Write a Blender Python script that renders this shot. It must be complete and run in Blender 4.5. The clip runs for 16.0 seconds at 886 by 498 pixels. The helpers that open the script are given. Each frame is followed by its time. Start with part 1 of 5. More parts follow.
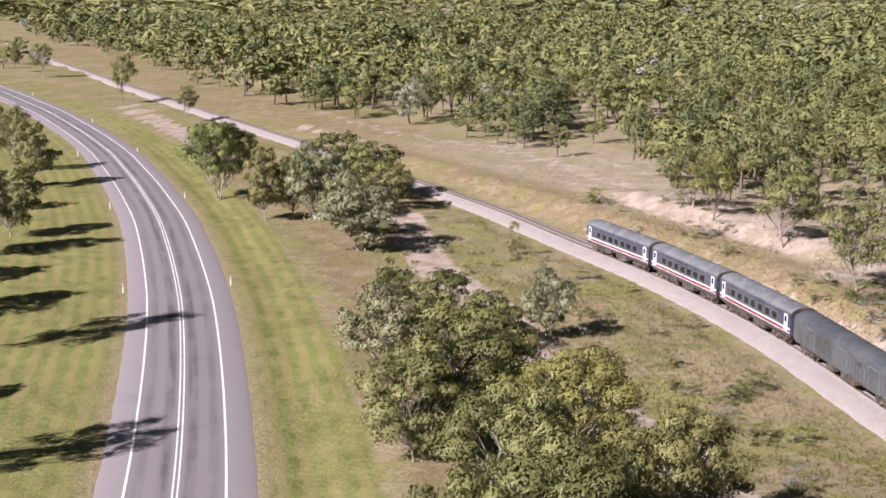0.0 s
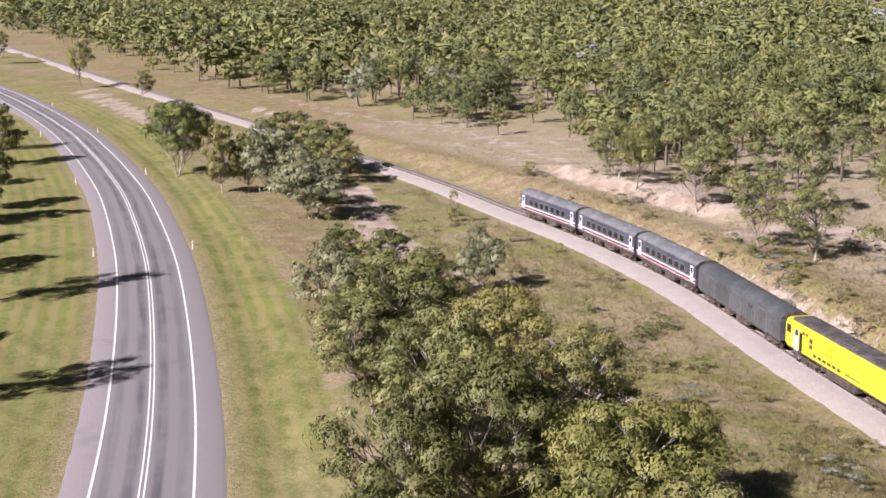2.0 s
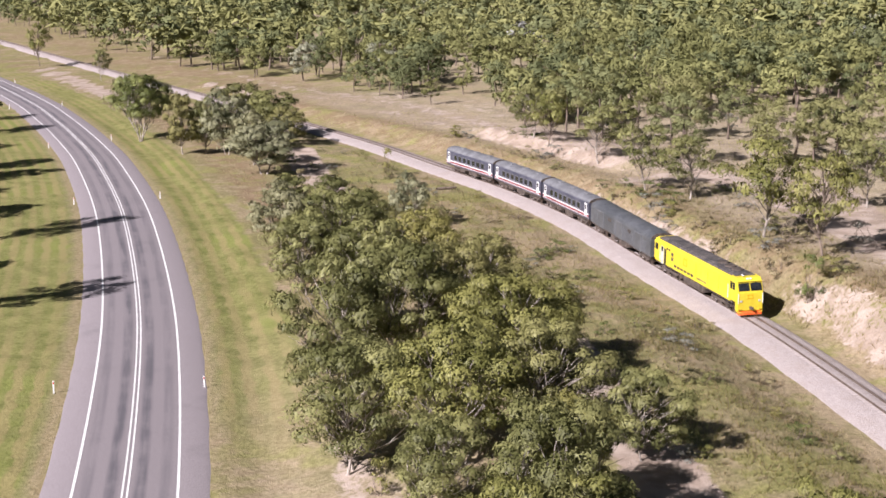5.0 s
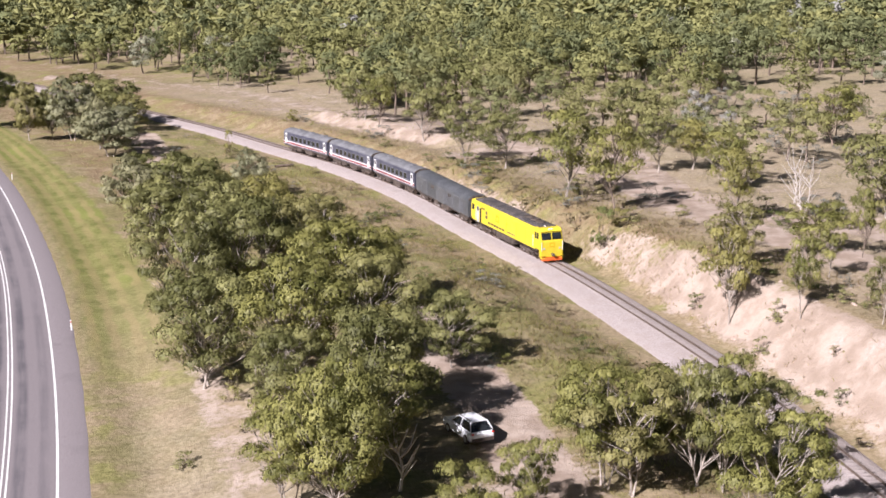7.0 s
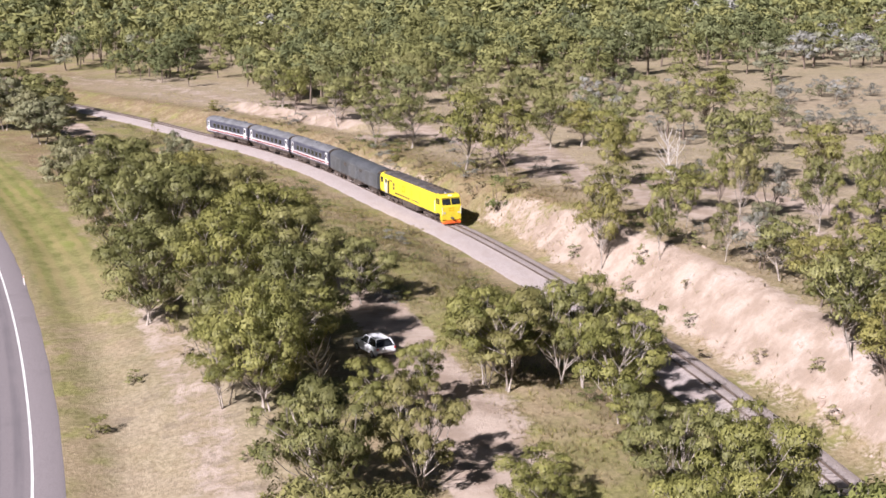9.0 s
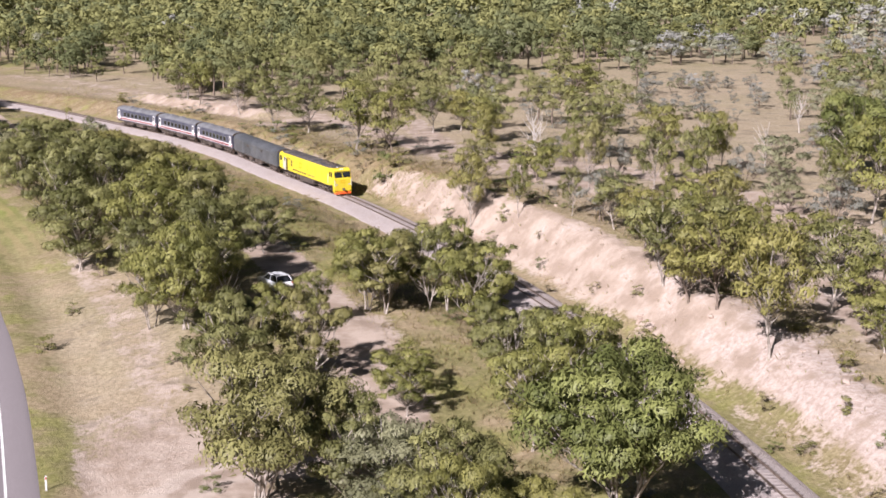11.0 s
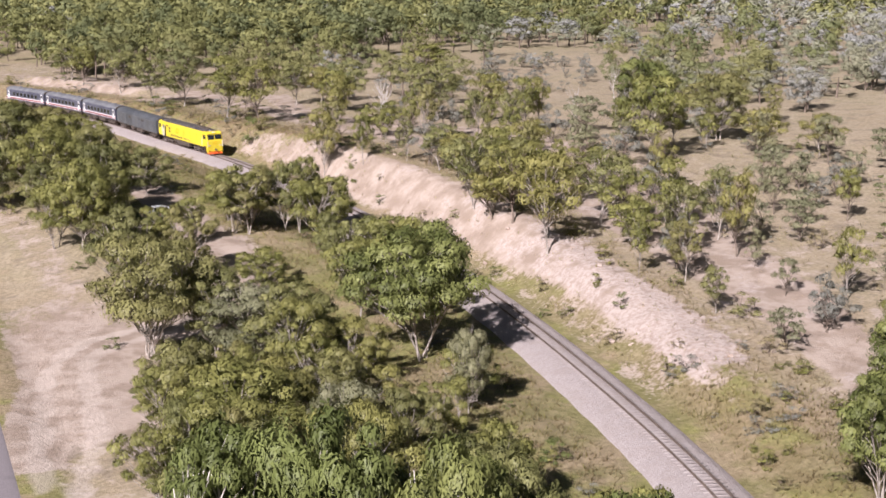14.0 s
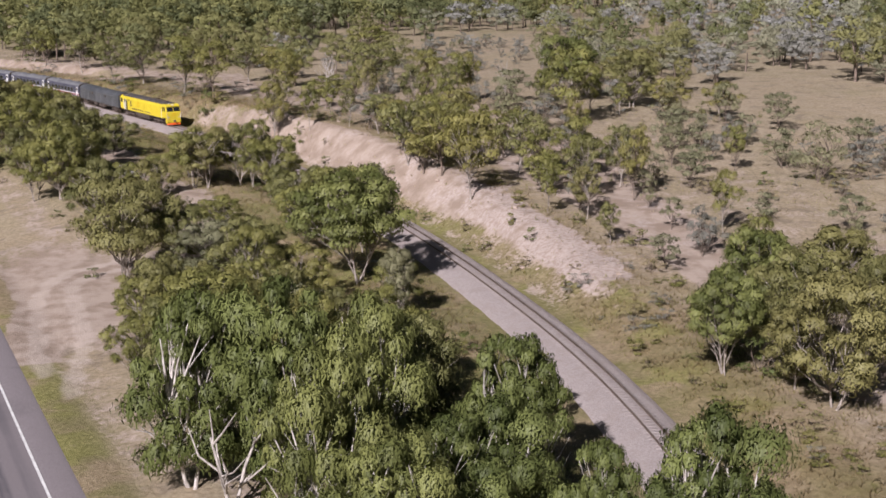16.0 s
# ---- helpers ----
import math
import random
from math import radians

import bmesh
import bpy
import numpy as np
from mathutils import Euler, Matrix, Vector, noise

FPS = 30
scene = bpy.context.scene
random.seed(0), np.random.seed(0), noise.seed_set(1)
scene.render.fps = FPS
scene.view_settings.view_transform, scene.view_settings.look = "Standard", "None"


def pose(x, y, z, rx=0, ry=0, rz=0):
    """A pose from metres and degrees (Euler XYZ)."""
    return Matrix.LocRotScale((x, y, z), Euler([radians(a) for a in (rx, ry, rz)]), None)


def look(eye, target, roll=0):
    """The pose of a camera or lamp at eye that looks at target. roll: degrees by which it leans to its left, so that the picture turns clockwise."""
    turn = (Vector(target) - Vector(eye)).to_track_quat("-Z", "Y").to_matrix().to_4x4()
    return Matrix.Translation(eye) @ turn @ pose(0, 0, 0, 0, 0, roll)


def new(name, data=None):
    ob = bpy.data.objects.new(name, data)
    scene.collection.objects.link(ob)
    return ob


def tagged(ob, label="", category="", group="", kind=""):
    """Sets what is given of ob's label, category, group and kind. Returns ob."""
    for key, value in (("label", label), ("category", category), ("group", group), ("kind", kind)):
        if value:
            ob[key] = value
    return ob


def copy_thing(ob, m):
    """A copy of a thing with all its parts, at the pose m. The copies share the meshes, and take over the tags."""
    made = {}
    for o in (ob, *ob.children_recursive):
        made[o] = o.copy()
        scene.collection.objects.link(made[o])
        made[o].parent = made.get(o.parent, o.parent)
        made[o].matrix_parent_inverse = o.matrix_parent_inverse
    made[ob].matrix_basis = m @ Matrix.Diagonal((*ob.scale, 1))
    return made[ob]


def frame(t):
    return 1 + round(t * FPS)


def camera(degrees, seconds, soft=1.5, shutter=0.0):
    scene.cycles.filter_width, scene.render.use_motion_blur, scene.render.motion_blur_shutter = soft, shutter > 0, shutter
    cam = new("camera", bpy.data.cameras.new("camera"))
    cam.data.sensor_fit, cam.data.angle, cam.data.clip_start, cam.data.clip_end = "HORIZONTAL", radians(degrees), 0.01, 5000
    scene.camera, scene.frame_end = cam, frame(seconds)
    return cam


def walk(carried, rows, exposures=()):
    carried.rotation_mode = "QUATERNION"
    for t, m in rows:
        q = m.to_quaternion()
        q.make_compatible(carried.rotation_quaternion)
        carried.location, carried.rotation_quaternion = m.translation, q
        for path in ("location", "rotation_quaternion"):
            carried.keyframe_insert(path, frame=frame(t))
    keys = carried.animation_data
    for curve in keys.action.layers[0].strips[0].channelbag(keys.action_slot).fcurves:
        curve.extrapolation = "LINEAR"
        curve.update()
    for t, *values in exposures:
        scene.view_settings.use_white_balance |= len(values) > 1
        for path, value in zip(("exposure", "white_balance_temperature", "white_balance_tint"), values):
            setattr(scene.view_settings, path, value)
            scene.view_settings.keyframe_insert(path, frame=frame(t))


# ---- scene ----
cam = camera(36.0, 16.0, soft=1.65)
PATH = [
    (0, (-0.00, 0.00, 35.32), (-0.26, 49.00, 25.35), 0.14),
    (0.5, (0.14, -3.47, 35.40), (0.35, 45.50, 25.31), 0.09),
    (1, (0.41, -7.15, 35.42), (1.13, 41.80, 25.24), 0.11),
    (1.5, (0.82, -11.07, 35.42), (1.92, 37.85, 25.15), 0.12),
    (2, (1.26, -15.15, 35.47), (2.69, 33.74, 25.08), 0.10),
    (2.5, (1.59, -19.40, 35.57), (3.40, 29.45, 25.07), 0.15),
    (3, (1.86, -23.75, 35.70), (4.08, 25.05, 25.06), 0.10),
    (3.5, (2.01, -28.27, 35.77), (4.66, 20.49, 25.04), 0.13),
    (3.7, (2.10, -30.57, 35.85), (4.88, 18.19, 25.10), 0.05),
    (5.8, (1.82, -49.54, 35.75), (6.70, -1.03, 24.66), -0.06),
    (6, (1.69, -51.34, 35.65), (7.53, -2.94, 24.57), 0.05),
    (6.5, (1.39, -56.06, 35.47), (9.45, -7.97, 24.43), 0.01),
    (7, (0.94, -60.80, 35.32), (10.06, -12.89, 24.31), -0.00),
    (7.5, (0.39, -65.47, 35.12), (10.44, -17.74, 24.15), -0.01),
    (8, (-0.23, -70.24, 34.99), (10.77, -22.70, 24.06), -0.04),
    (8.5, (-1.03, -75.27, 34.85), (10.55, -27.87, 23.96), -0.09),
    (8.7, (-1.26, -76.99, 34.79), (10.46, -29.62, 23.89), -0.15),
    (10.8, (-6.40, -101.38, 34.87), (8.76, -54.97, 24.07), 0.34),
    (11, (-6.62, -103.53, 34.66), (8.88, -57.22, 23.92), 0.25),
    (11.5, (-7.30, -109.00, 34.57), (9.45, -63.13, 23.85), 0.19),
    (12, (-8.08, -114.43, 34.36), (10.58, -69.29, 23.66), 0.15),
    (12.5, (-9.22, -119.69, 34.20), (10.27, -74.91, 23.46), 0.17),
    (13, (-10.49, -124.96, 34.06), (8.98, -80.19, 23.29), 0.18),
    (13.5, (-11.87, -130.17, 33.96), (7.59, -85.39, 23.14), 0.15),
    (14, (-13.46, -135.26, 33.76), (6.01, -90.49, 22.92), 0.11),
    (14.5, (-15.04, -140.38, 33.55), (4.63, -95.71, 22.68), 0.09),
    (15, (-16.69, -145.48, 33.36), (3.42, -101.04, 22.41), 0.04),
    (15.5, (-18.41, -150.61, 33.19), (2.14, -106.39, 22.14), 0.01),
    (16, (-20.21, -155.81, 33.00), (0.79, -111.82, 21.86), -0.00),
]
walk(cam, [(t, look(eye, target, roll)) for t, eye, target, roll in PATH],
     exposures=[(t, stops, 6360, 17) for t, stops in ((0, 0.81), (8, 0.86), (11, 0.79), (13, 0.73), (14, 0.70), (14.5, 0.60), (15, 0.45), (15.5, 0.31), (16, 0.21))])

# ---------------------------------------------------------------- daylight
SUN_WAY = Vector((0.615, 0.541, -0.574))
world = bpy.data.worlds.new("sky")
scene.world = world
world.use_nodes = True
wn = world.node_tree
sky = wn.nodes.new("ShaderNodeTexSky")
sky.sky_type = "NISHITA"
sky.sun_disc = False
sky.sun_elevation = radians(35)
sky.sun_rotation = radians(228.7)
wn.nodes["Background"].inputs["Strength"].default_value = 0.014
wn.links.new(sky.outputs[0], wn.nodes["Background"].inputs["Color"])
sun = new("sun", bpy.data.lights.new("sun", "SUN"))
sun.data.energy, sun.data.angle, sun.data.color = 5.4, radians(0.53), (1.0, 0.945, 0.955)
sun.matrix_world = look((0, 0, 60), Vector((0, 0, 60)) + SUN_WAY)


# ---------------------------------------------------------------- materials
class Nodes:
    """Short ways to write node materials."""

    def __init__(self, name, rough=0.8, metal=0.0, spec=0.3):
        self.mat = bpy.data.materials.new(name)
        self.mat.use_nodes = True
        self.t = self.mat.node_tree
        self.bsdf = self.t.nodes["Principled BSDF"]
        self.bsdf.inputs["Roughness"].default_value = rough
        self.bsdf.inputs["Metallic"].default_value = metal
        self.bsdf.inputs["Specular IOR Level"].default_value = spec

    def node(self, kind, interpolation_type="", data_type="", blend_type="", operation="", attribute_name="", uv_map=""):
        n = self.t.nodes.new(kind)
        if interpolation_type:
            n.interpolation_type = interpolation_type
        if data_type:
            n.data_type = data_type
        if blend_type:
            n.blend_type = blend_type
        if operation:
            n.operation = operation
        if attribute_name:
            n.attribute_name = attribute_name
        if uv_map:
            n.uv_map = uv_map
        return n

    def link(self, a, b):
        self.t.links.new(a, b)

    def place(self):
        return self.node("ShaderNodeNewGeometry").outputs["Position"]

    def local(self):
        return self.node("ShaderNodeTexCoord").outputs["Object"]

    def noise(self, scale, where=None, detail=4.0, rough=0.6):
        n = self.node("ShaderNodeTexNoise")
        n.inputs["Scale"].default_value, n.inputs["Detail"].default_value, n.inputs["Roughness"].default_value = scale, detail, rough
        self.link(where if where is not None else self.place(), n.inputs["Vector"])
        return n.outputs["Fac"]

    def span(self, fac, lo, hi, a=0.0, b=1.0):
        n = self.node("ShaderNodeMapRange", interpolation_type="SMOOTHSTEP")
        for k, v in zip(("From Min", "From Max", "To Min", "To Max"), (lo, hi, a, b)):
            n.inputs[k].default_value = v
        self.link(fac, n.inputs["Value"])
        return n.outputs["Result"]

    def mix(self, fac, a, b, blend="MIX"):
        n = self.node("ShaderNodeMix", data_type="RGBA", blend_type=blend)
        for socket, value in ((n.inputs[0], fac), (n.inputs[6], a), (n.inputs[7], b)):
            if isinstance(value, (tuple, float, int)):
                socket.default_value = (*value, 1) if isinstance(value, tuple) else value
            else:
                self.link(value, socket)
        return n.outputs[2]

    def math(self, op, a, b=0.0):
        n = self.node("ShaderNodeMath", operation=op)
        for socket, value in zip(n.inputs, (a, b)):
            if isinstance(value, (float, int)):
                socket.default_value = value
            else:
                self.link(value, socket)
        return n.outputs[0]

    def attr(self, name):
        return self.node("ShaderNodeAttribute", attribute_name=name).outputs["Fac"]

    def colour(self, c):
        if isinstance(c, tuple):
            self.bsdf.inputs["Base Color"].default_value = (*c, 1)
        else:
            self.link(c, self.bsdf.inputs["Base Color"])
        return self

    def bump(self, fac, dist, strength=1.0):
        n = self.node("ShaderNodeBump")
        n.inputs["Distance"].default_value, n.inputs["Strength"].default_value = dist, strength
        self.link(fac, n.inputs["Height"])
        self.link(n.outputs[0], self.bsdf.inputs["Normal"])
        return self


def speckled(name, a, b, scale, rough=0.8, metal=0.0, spec=0.3, bump=0.0, fine=8.0):
    """Two tones mottled at two scales."""
    m = Nodes(name, rough, metal, spec)
    big, small = m.noise(scale), m.noise(scale * fine, detail=2.0)
    m.colour(m.mix(m.span(m.math("ADD", m.math("MULTIPLY", big, 0.65), m.math("MULTIPLY", small, 0.35)), 0.36, 0.64), a, b))
    if bump:
        m.bump(small, bump)
    return m.mat


def leaf_material(name, shade, light, dry, vary=0.6, through_light=0.09):
    """Leaves whose tone varies from spray to spray, from clump to clump and from tree to tree."""
    m = Nodes(name, *((0.70, 0.0, 0.10) if vary < 0.4 else (0.52, 0.0, 0.22)))
    rnd = m.node("ShaderNodeObjectInfo").outputs["Random"]
    isle = m.node("ShaderNodeNewGeometry").outputs["Random Per Island"]
    tone = m.math("ADD", m.math("MULTIPLY", m.attr("tone"), 1.0 - 0.45 * vary), m.math("MULTIPLY", isle, 0.45 * vary))
    c = m.mix(m.span(tone, 0.1, 0.9), shade, light)
    c = m.mix(m.span(m.noise(0.35), 0.45, 0.66, 0, 0.5), c, tuple(v * 0.75 for v in shade))
    c = m.mix(m.span(rnd, 0.45, 1.0, 0, 0.55), c, dry)
    m.colour(c)
    glow = m.node("ShaderNodeBsdfTranslucent")
    m.link(c if through_light > 0.3 else m.mix(0.5, c, (0.16, 0.19, 0.03)), glow.inputs["Color"])
    both = m.node("ShaderNodeMixShader")
    both.inputs[0].default_value = through_light
    m.link(m.bsdf.outputs[0], both.inputs[1])
    m.link(glow.outputs[0], both.inputs[2])
    m.link(both.outputs[0], m.t.nodes["Material Output"].inputs["Surface"])
    return m.mat


def bark_material(name, a, b):
    m = Nodes(name, 0.9)
    where = m.local()
    stretch = m.node("ShaderNodeMapping")
    stretch.inputs["Scale"].default_value = (6, 6, 1.2)
    m.link(where, stretch.inputs["Vector"])
    n = m.noise(1.0, stretch.outputs[0], 5.0)
    m.colour(m.mix(m.span(n, 0.35, 0.65), a, b))
    m.bump(n, 0.03)
    return m.mat


LEAF_OLIVE = leaf_material("leaf_olive", (0.105, 0.110, 0.038), (0.250, 0.248, 0.096), (0.240, 0.212, 0.080))
LEAF_BRIGHT = leaf_material("leaf_bright", (0.118, 0.124, 0.034), (0.268, 0.262, 0.084), (0.262, 0.230, 0.076))
LEAF_GREY = leaf_material("leaf_grey", (0.132, 0.138, 0.074), (0.272, 0.272, 0.160), (0.235, 0.220, 0.112))
LEAF_DARK = leaf_material("leaf_dark", (0.066, 0.084, 0.024), (0.184, 0.212, 0.068), (0.130, 0.152, 0.044))
LEAF_GREEN = leaf_material("leaf_green", (0.088, 0.104, 0.030), (0.228, 0.246, 0.080), (0.170, 0.180, 0.056))
LEAF_DRY = leaf_material("leaf_dry", (0.235, 0.190, 0.105), (0.345, 0.292, 0.170), (0.215, 0.205, 0.088))
LEAF_ASH = leaf_material("leaf_ash", (0.165, 0.165, 0.138), (0.250, 0.252, 0.216), (0.222, 0.215, 0.172))
WOOD_LEAVES = [
    leaf_material("wood_olive", (0.145, 0.150, 0.056), (0.256, 0.258, 0.104), (0.245, 0.236, 0.104), 0.3),
    leaf_material("wood_dark", (0.105, 0.120, 0.054), (0.192, 0.208, 0.098), (0.190, 0.198, 0.086), 0.3),
    # the two grey tones: pale foliage, lightened further to paint in distance haze
    leaf_material("wood_grey_hazed", (0.225, 0.230, 0.158), (0.330, 0.336, 0.240), (0.285, 0.276, 0.176), 0.3),
    leaf_material("wood_ash_hazed", (0.252, 0.253, 0.232), (0.355, 0.360, 0.334), (0.285, 0.280, 0.240), 0.3)]
BARK_PALE = bark_material("bark_pale", (0.16, 0.135, 0.11), (0.46, 0.41, 0.36))
BARK_WHITE = bark_material("bark_white", (0.36, 0.32, 0.28), (0.68, 0.64, 0.59))
BARK_BROWN = bark_material("bark_brown", (0.085, 0.065, 0.05), (0.24, 0.19, 0.15))
BARK_DEAD = bark_material("bark_dead", (0.30, 0.27, 0.24), (0.55, 0.51, 0.46))


def ground_material():
    m = Nodes("ground_soil_and_grass", 0.95, 0.0, 0.1)
    n1, n2, n3, n4 = m.noise(0.055), m.noise(0.35), m.noise(2.2, detail=5.0, rough=0.7), m.noise(9.0, detail=3.0)
    straw = m.mix(m.span(n3, 0.3, 0.7), (0.235, 0.182, 0.110), (0.368, 0.298, 0.192))
    olive = m.mix(m.span(n3, 0.3, 0.7), (0.150, 0.140, 0.058), (0.262, 0.234, 0.112))
    rust = m.mix(m.span(n3, 0.3, 0.7), (0.180, 0.122, 0.074), (0.265, 0.192, 0.122))
    wild = m.mix(m.span(m.math("ADD", m.math("MULTIPLY", n1, 0.6), m.math("MULTIPLY", n2, 0.4)), 0.42, 0.58), straw, olive)
    fresh = m.mix(m.span(n3, 0.3, 0.7), (0.165, 0.165, 0.055), (0.290, 0.275, 0.105))
    wild = m.mix(m.math("MULTIPLY", m.span(m.noise(0.13, detail=5.0), 0.50, 0.60, 0, 0.85), m.span(m.attr("plain"), 0.2, 0.6, 1.0, 0.25)), wild, fresh)
    wild = m.mix(m.math("MULTIPLY", m.attr("rust"), m.span(n2, 0.35, 0.6)), wild, rust)
    n5 = m.noise(0.85, detail=6.0, rough=0.72)
    wild = m.mix(m.span(n5, 0.54, 0.70, 0, 0.28), wild, (0.125, 0.112, 0.050))
    wild = m.mix(m.span(n5, 0.30, 0.44, 0.35, 0), wild, (0.355, 0.290, 0.195))
    mown = m.mix(m.span(m.math("ADD", m.math("MULTIPLY", n2, 0.5), m.math("MULTIPLY", n3, 0.5)), 0.38, 0.62), (0.138, 0.147, 0.046), (0.240, 0.234, 0.088))
    mown = m.mix(m.span(n1, 0.5, 0.64, 0, 0.7), mown, (0.195, 0.220, 0.060))
    wild = m.mix(m.math("MULTIPLY", m.attr("plain"), m.span(n2, 0.3, 0.65, 0.45, 0.95)), wild, m.mix(m.span(n3, 0.3, 0.7), (0.280, 0.226, 0.156), (0.445, 0.376, 0.278)))
    stripe = m.math("MULTIPLY", m.span(m.math("SINE", m.math("ADD", m.math("MULTIPLY", m.attr("beside"), 3.3), m.math("MULTIPLY", n2, 5.0))), -0.6, 0.7, 0.0, 0.62), m.span(n1, 0.36, 0.6, 0.25, 1.0))
    mown = m.mix(stripe, mown, m.mix(n3, (0.345, 0.265, 0.135), (0.265, 0.220, 0.100)))
    mown = m.mix(m.attr("parched"), mown, straw)
    c = m.mix(m.span(m.math("ADD", m.attr("mown"), m.math("MULTIPLY", m.math("SUBTRACT", n2, 0.5), 0.7)), 0.35, 0.65), wild, mown)
    sand = m.mix(m.span(n2, 0.36, 0.62), (0.305, 0.240, 0.188), (0.435, 0.358, 0.296))
    sand = m.mix(m.span(n3, 0.25, 0.55, 0.25, 0), sand, (0.360, 0.270, 0.200))
    edge = m.math("ADD", m.attr("sand"), m.math("MULTIPLY", m.math("SUBTRACT", m.math("ADD", m.math("MULTIPLY", n2, 0.5), m.math("MULTIPLY", n3, 0.5)), 0.5), 1.7))
    c = m.mix(m.span(edge, 0.40, 0.62), c, sand)
    worn = m.span(m.math("ADD", m.attr("rutted"), m.math("MULTIPLY", m.math("SUBTRACT", n2, 0.5), 1.1)), 0.35, 0.95, 0, 0.5)
    c = m.mix(worn, c, m.mix(n3, (0.500, 0.420, 0.355), (0.620, 0.540, 0.475)))
    chalk = m.mix(m.span(n3, 0.3, 0.65), (0.335, 0.262, 0.216), (0.485, 0.413, 0.366))
    c = m.mix(m.span(m.math("ADD", m.attr("chalk"), m.math("MULTIPLY", m.math("SUBTRACT", n2, 0.5), 1.3)), 0.42, 0.68), c, chalk)
    litter = m.math("MULTIPLY", m.math("MULTIPLY", m.attr("plain"), m.span(m.noise(0.30, detail=6.0, rough=0.7), 0.52, 0.64, 0, 0.65)), m.span(m.attr("sand"), 0.55, 0.8, 1.0, 0.0))
    c = m.mix(litter, c, m.mix(n3, (0.165, 0.135, 0.100), (0.250, 0.205, 0.150)))
    c = m.mix(m.math("MULTIPLY", m.span(n4, 0.3, 0.5, 0.16, 0), m.span(m.attr("sand"), 0.3, 0.6, 1.0, 0.25)), c, (0.075, 0.065, 0.030))
    m.colour(c)
    m.bump(m.math("ADD", n3, m.math("MULTIPLY", n4, 0.5)), 0.11)
    return m.mat


def asphalt_material():
    m = Nodes("chip_seal_asphalt", 0.85, 0.0, 0.25)
    uv = m.node("ShaderNodeUVMap", uv_map="lane").outputs[0]
    sep = m.node("ShaderNodeSeparateXYZ")
    m.link(uv, sep.inputs[0])
    off = m.math("ABSOLUTE", sep.outputs[0])
    stretch = m.node("ShaderNodeMapping")
    stretch.inputs["Scale"].default_value = (1.0, 0.05, 1)
    m.link(uv, stretch.inputs["Vector"])
    streak = m.noise(1.4, stretch.outputs[0], 4.0)
    patch = m.noise(0.16)
    grain = m.noise(14.0, detail=2.0)
    c = m.mix(m.span(grain, 0.3, 0.7), (0.215, 0.190, 0.195), (0.300, 0.270, 0.275))
    lane = m.span(off, 3.45, 3.7, 1.0, 0.0)
    c = m.mix(m.math("MULTIPLY", lane, 0.42), c, (0.165, 0.150, 0.155))
    inner = m.math("MULTIPLY", m.span(off, 0.35, 0.8), m.span(off, 1.15, 1.55, 1.0, 0.0))
    outer = m.math("MULTIPLY", m.span(off, 2.1, 2.45), m.span(off, 2.75, 3.2, 1.0, 0.0))
    wheel = m.math("MULTIPLY", m.math("ADD", inner, m.math("MULTIPLY", outer, 0.5)), m.span(m.math("ADD", m.math("MULTIPLY", streak, 0.6), m.math("MULTIPLY", patch, 0.4)), 0.36, 0.62, 0.15, 0.85))
    c = m.mix(wheel, c, (0.085, 0.082, 0.092))
    c = m.mix(m.span(patch, 0.58, 0.72, 0, 0.3), c, (0.135, 0.125, 0.130))
    m.colour(c)
    m.bump(grain, 0.01)
    return m.mat


def ballast_material():
    m = Nodes("ballast_stone", 0.9)
    cell = m.node("ShaderNodeTexVoronoi")
    cell.inputs["Scale"].default_value = 11.0
    m.link(m.place(), cell.inputs["Vector"])
    shade = m.node("ShaderNodeSeparateColor")
    m.link(cell.outputs["Color"], shade.inputs[0])
    c = m.mix(shade.outputs[0], (0.320, 0.277, 0.260), (0.445, 0.393, 0.372))
    c = m.mix(m.span(m.noise(0.5), 0.4, 0.7, 0, 0.5), c, (0.330, 0.278, 0.245))
    m.colour(c)
    m.bump(cell.outputs["Distance"], 0.05)
    return m.mat


GROUND = ground_material()
ASPHALT = asphalt_material()
BALLAST = ballast_material()
LINE_PAINT = speckled("road_line_paint", (0.62, 0.62, 0.60), (0.82, 0.82, 0.80), 1.2, 0.6)
RAIL_STEEL = speckled("rail_steel", (0.13, 0.098, 0.08), (0.24, 0.19, 0.155), 2.0, 0.5, 0.45)
SLEEPER = speckled("sleeper_concrete", (0.335, 0.290, 0.272), (0.42, 0.372, 0.35), 1.5, 0.9)
POST_WHITE = speckled("post_plastic", (0.72, 0.72, 0.70), (0.84, 0.84, 0.82), 4.0, 0.5)
POST_RED = speckled("reflector_red", (0.45, 0.03, 0.02), (0.55, 0.05, 0.03), 9.0, 0.3)
STRAW_TUFT = leaf_material("grass_straw", (0.440, 0.350, 0.205), (0.620, 0.520, 0.325), (0.480, 0.370, 0.190), 0.6, 0.5)
GREEN_TUFT = leaf_material("grass_green", (0.330, 0.325, 0.095), (0.500, 0.470, 0.170), (0.500, 0.420, 0.180), 0.6, 0.5)

# ---------------------------------------------------------------- the lie of the land
def smooth(v):
    v = np.clip(v, 0.0, 1.0)
    return v * v * (3 - 2 * v)


def curve_through(ys, xs):
    """A smooth line x(y) through a few control places."""
    fine = np.arange(ys[0], ys[-1] + 1.0, 4.0)
    val = np.interp(fine, ys, xs)
    kern = np.hanning(11)
    kern /= kern.sum()
    pad = 5
    ext = np.concatenate([val[0] + (val[1] - val[0]) * np.arange(-pad, 0), val, val[-1] + (val[-1] - val[-2]) * np.arange(1, pad + 1)])
    val = np.convolve(ext, kern, mode="valid")
    return lambda y: np.interp(y, fine, val)


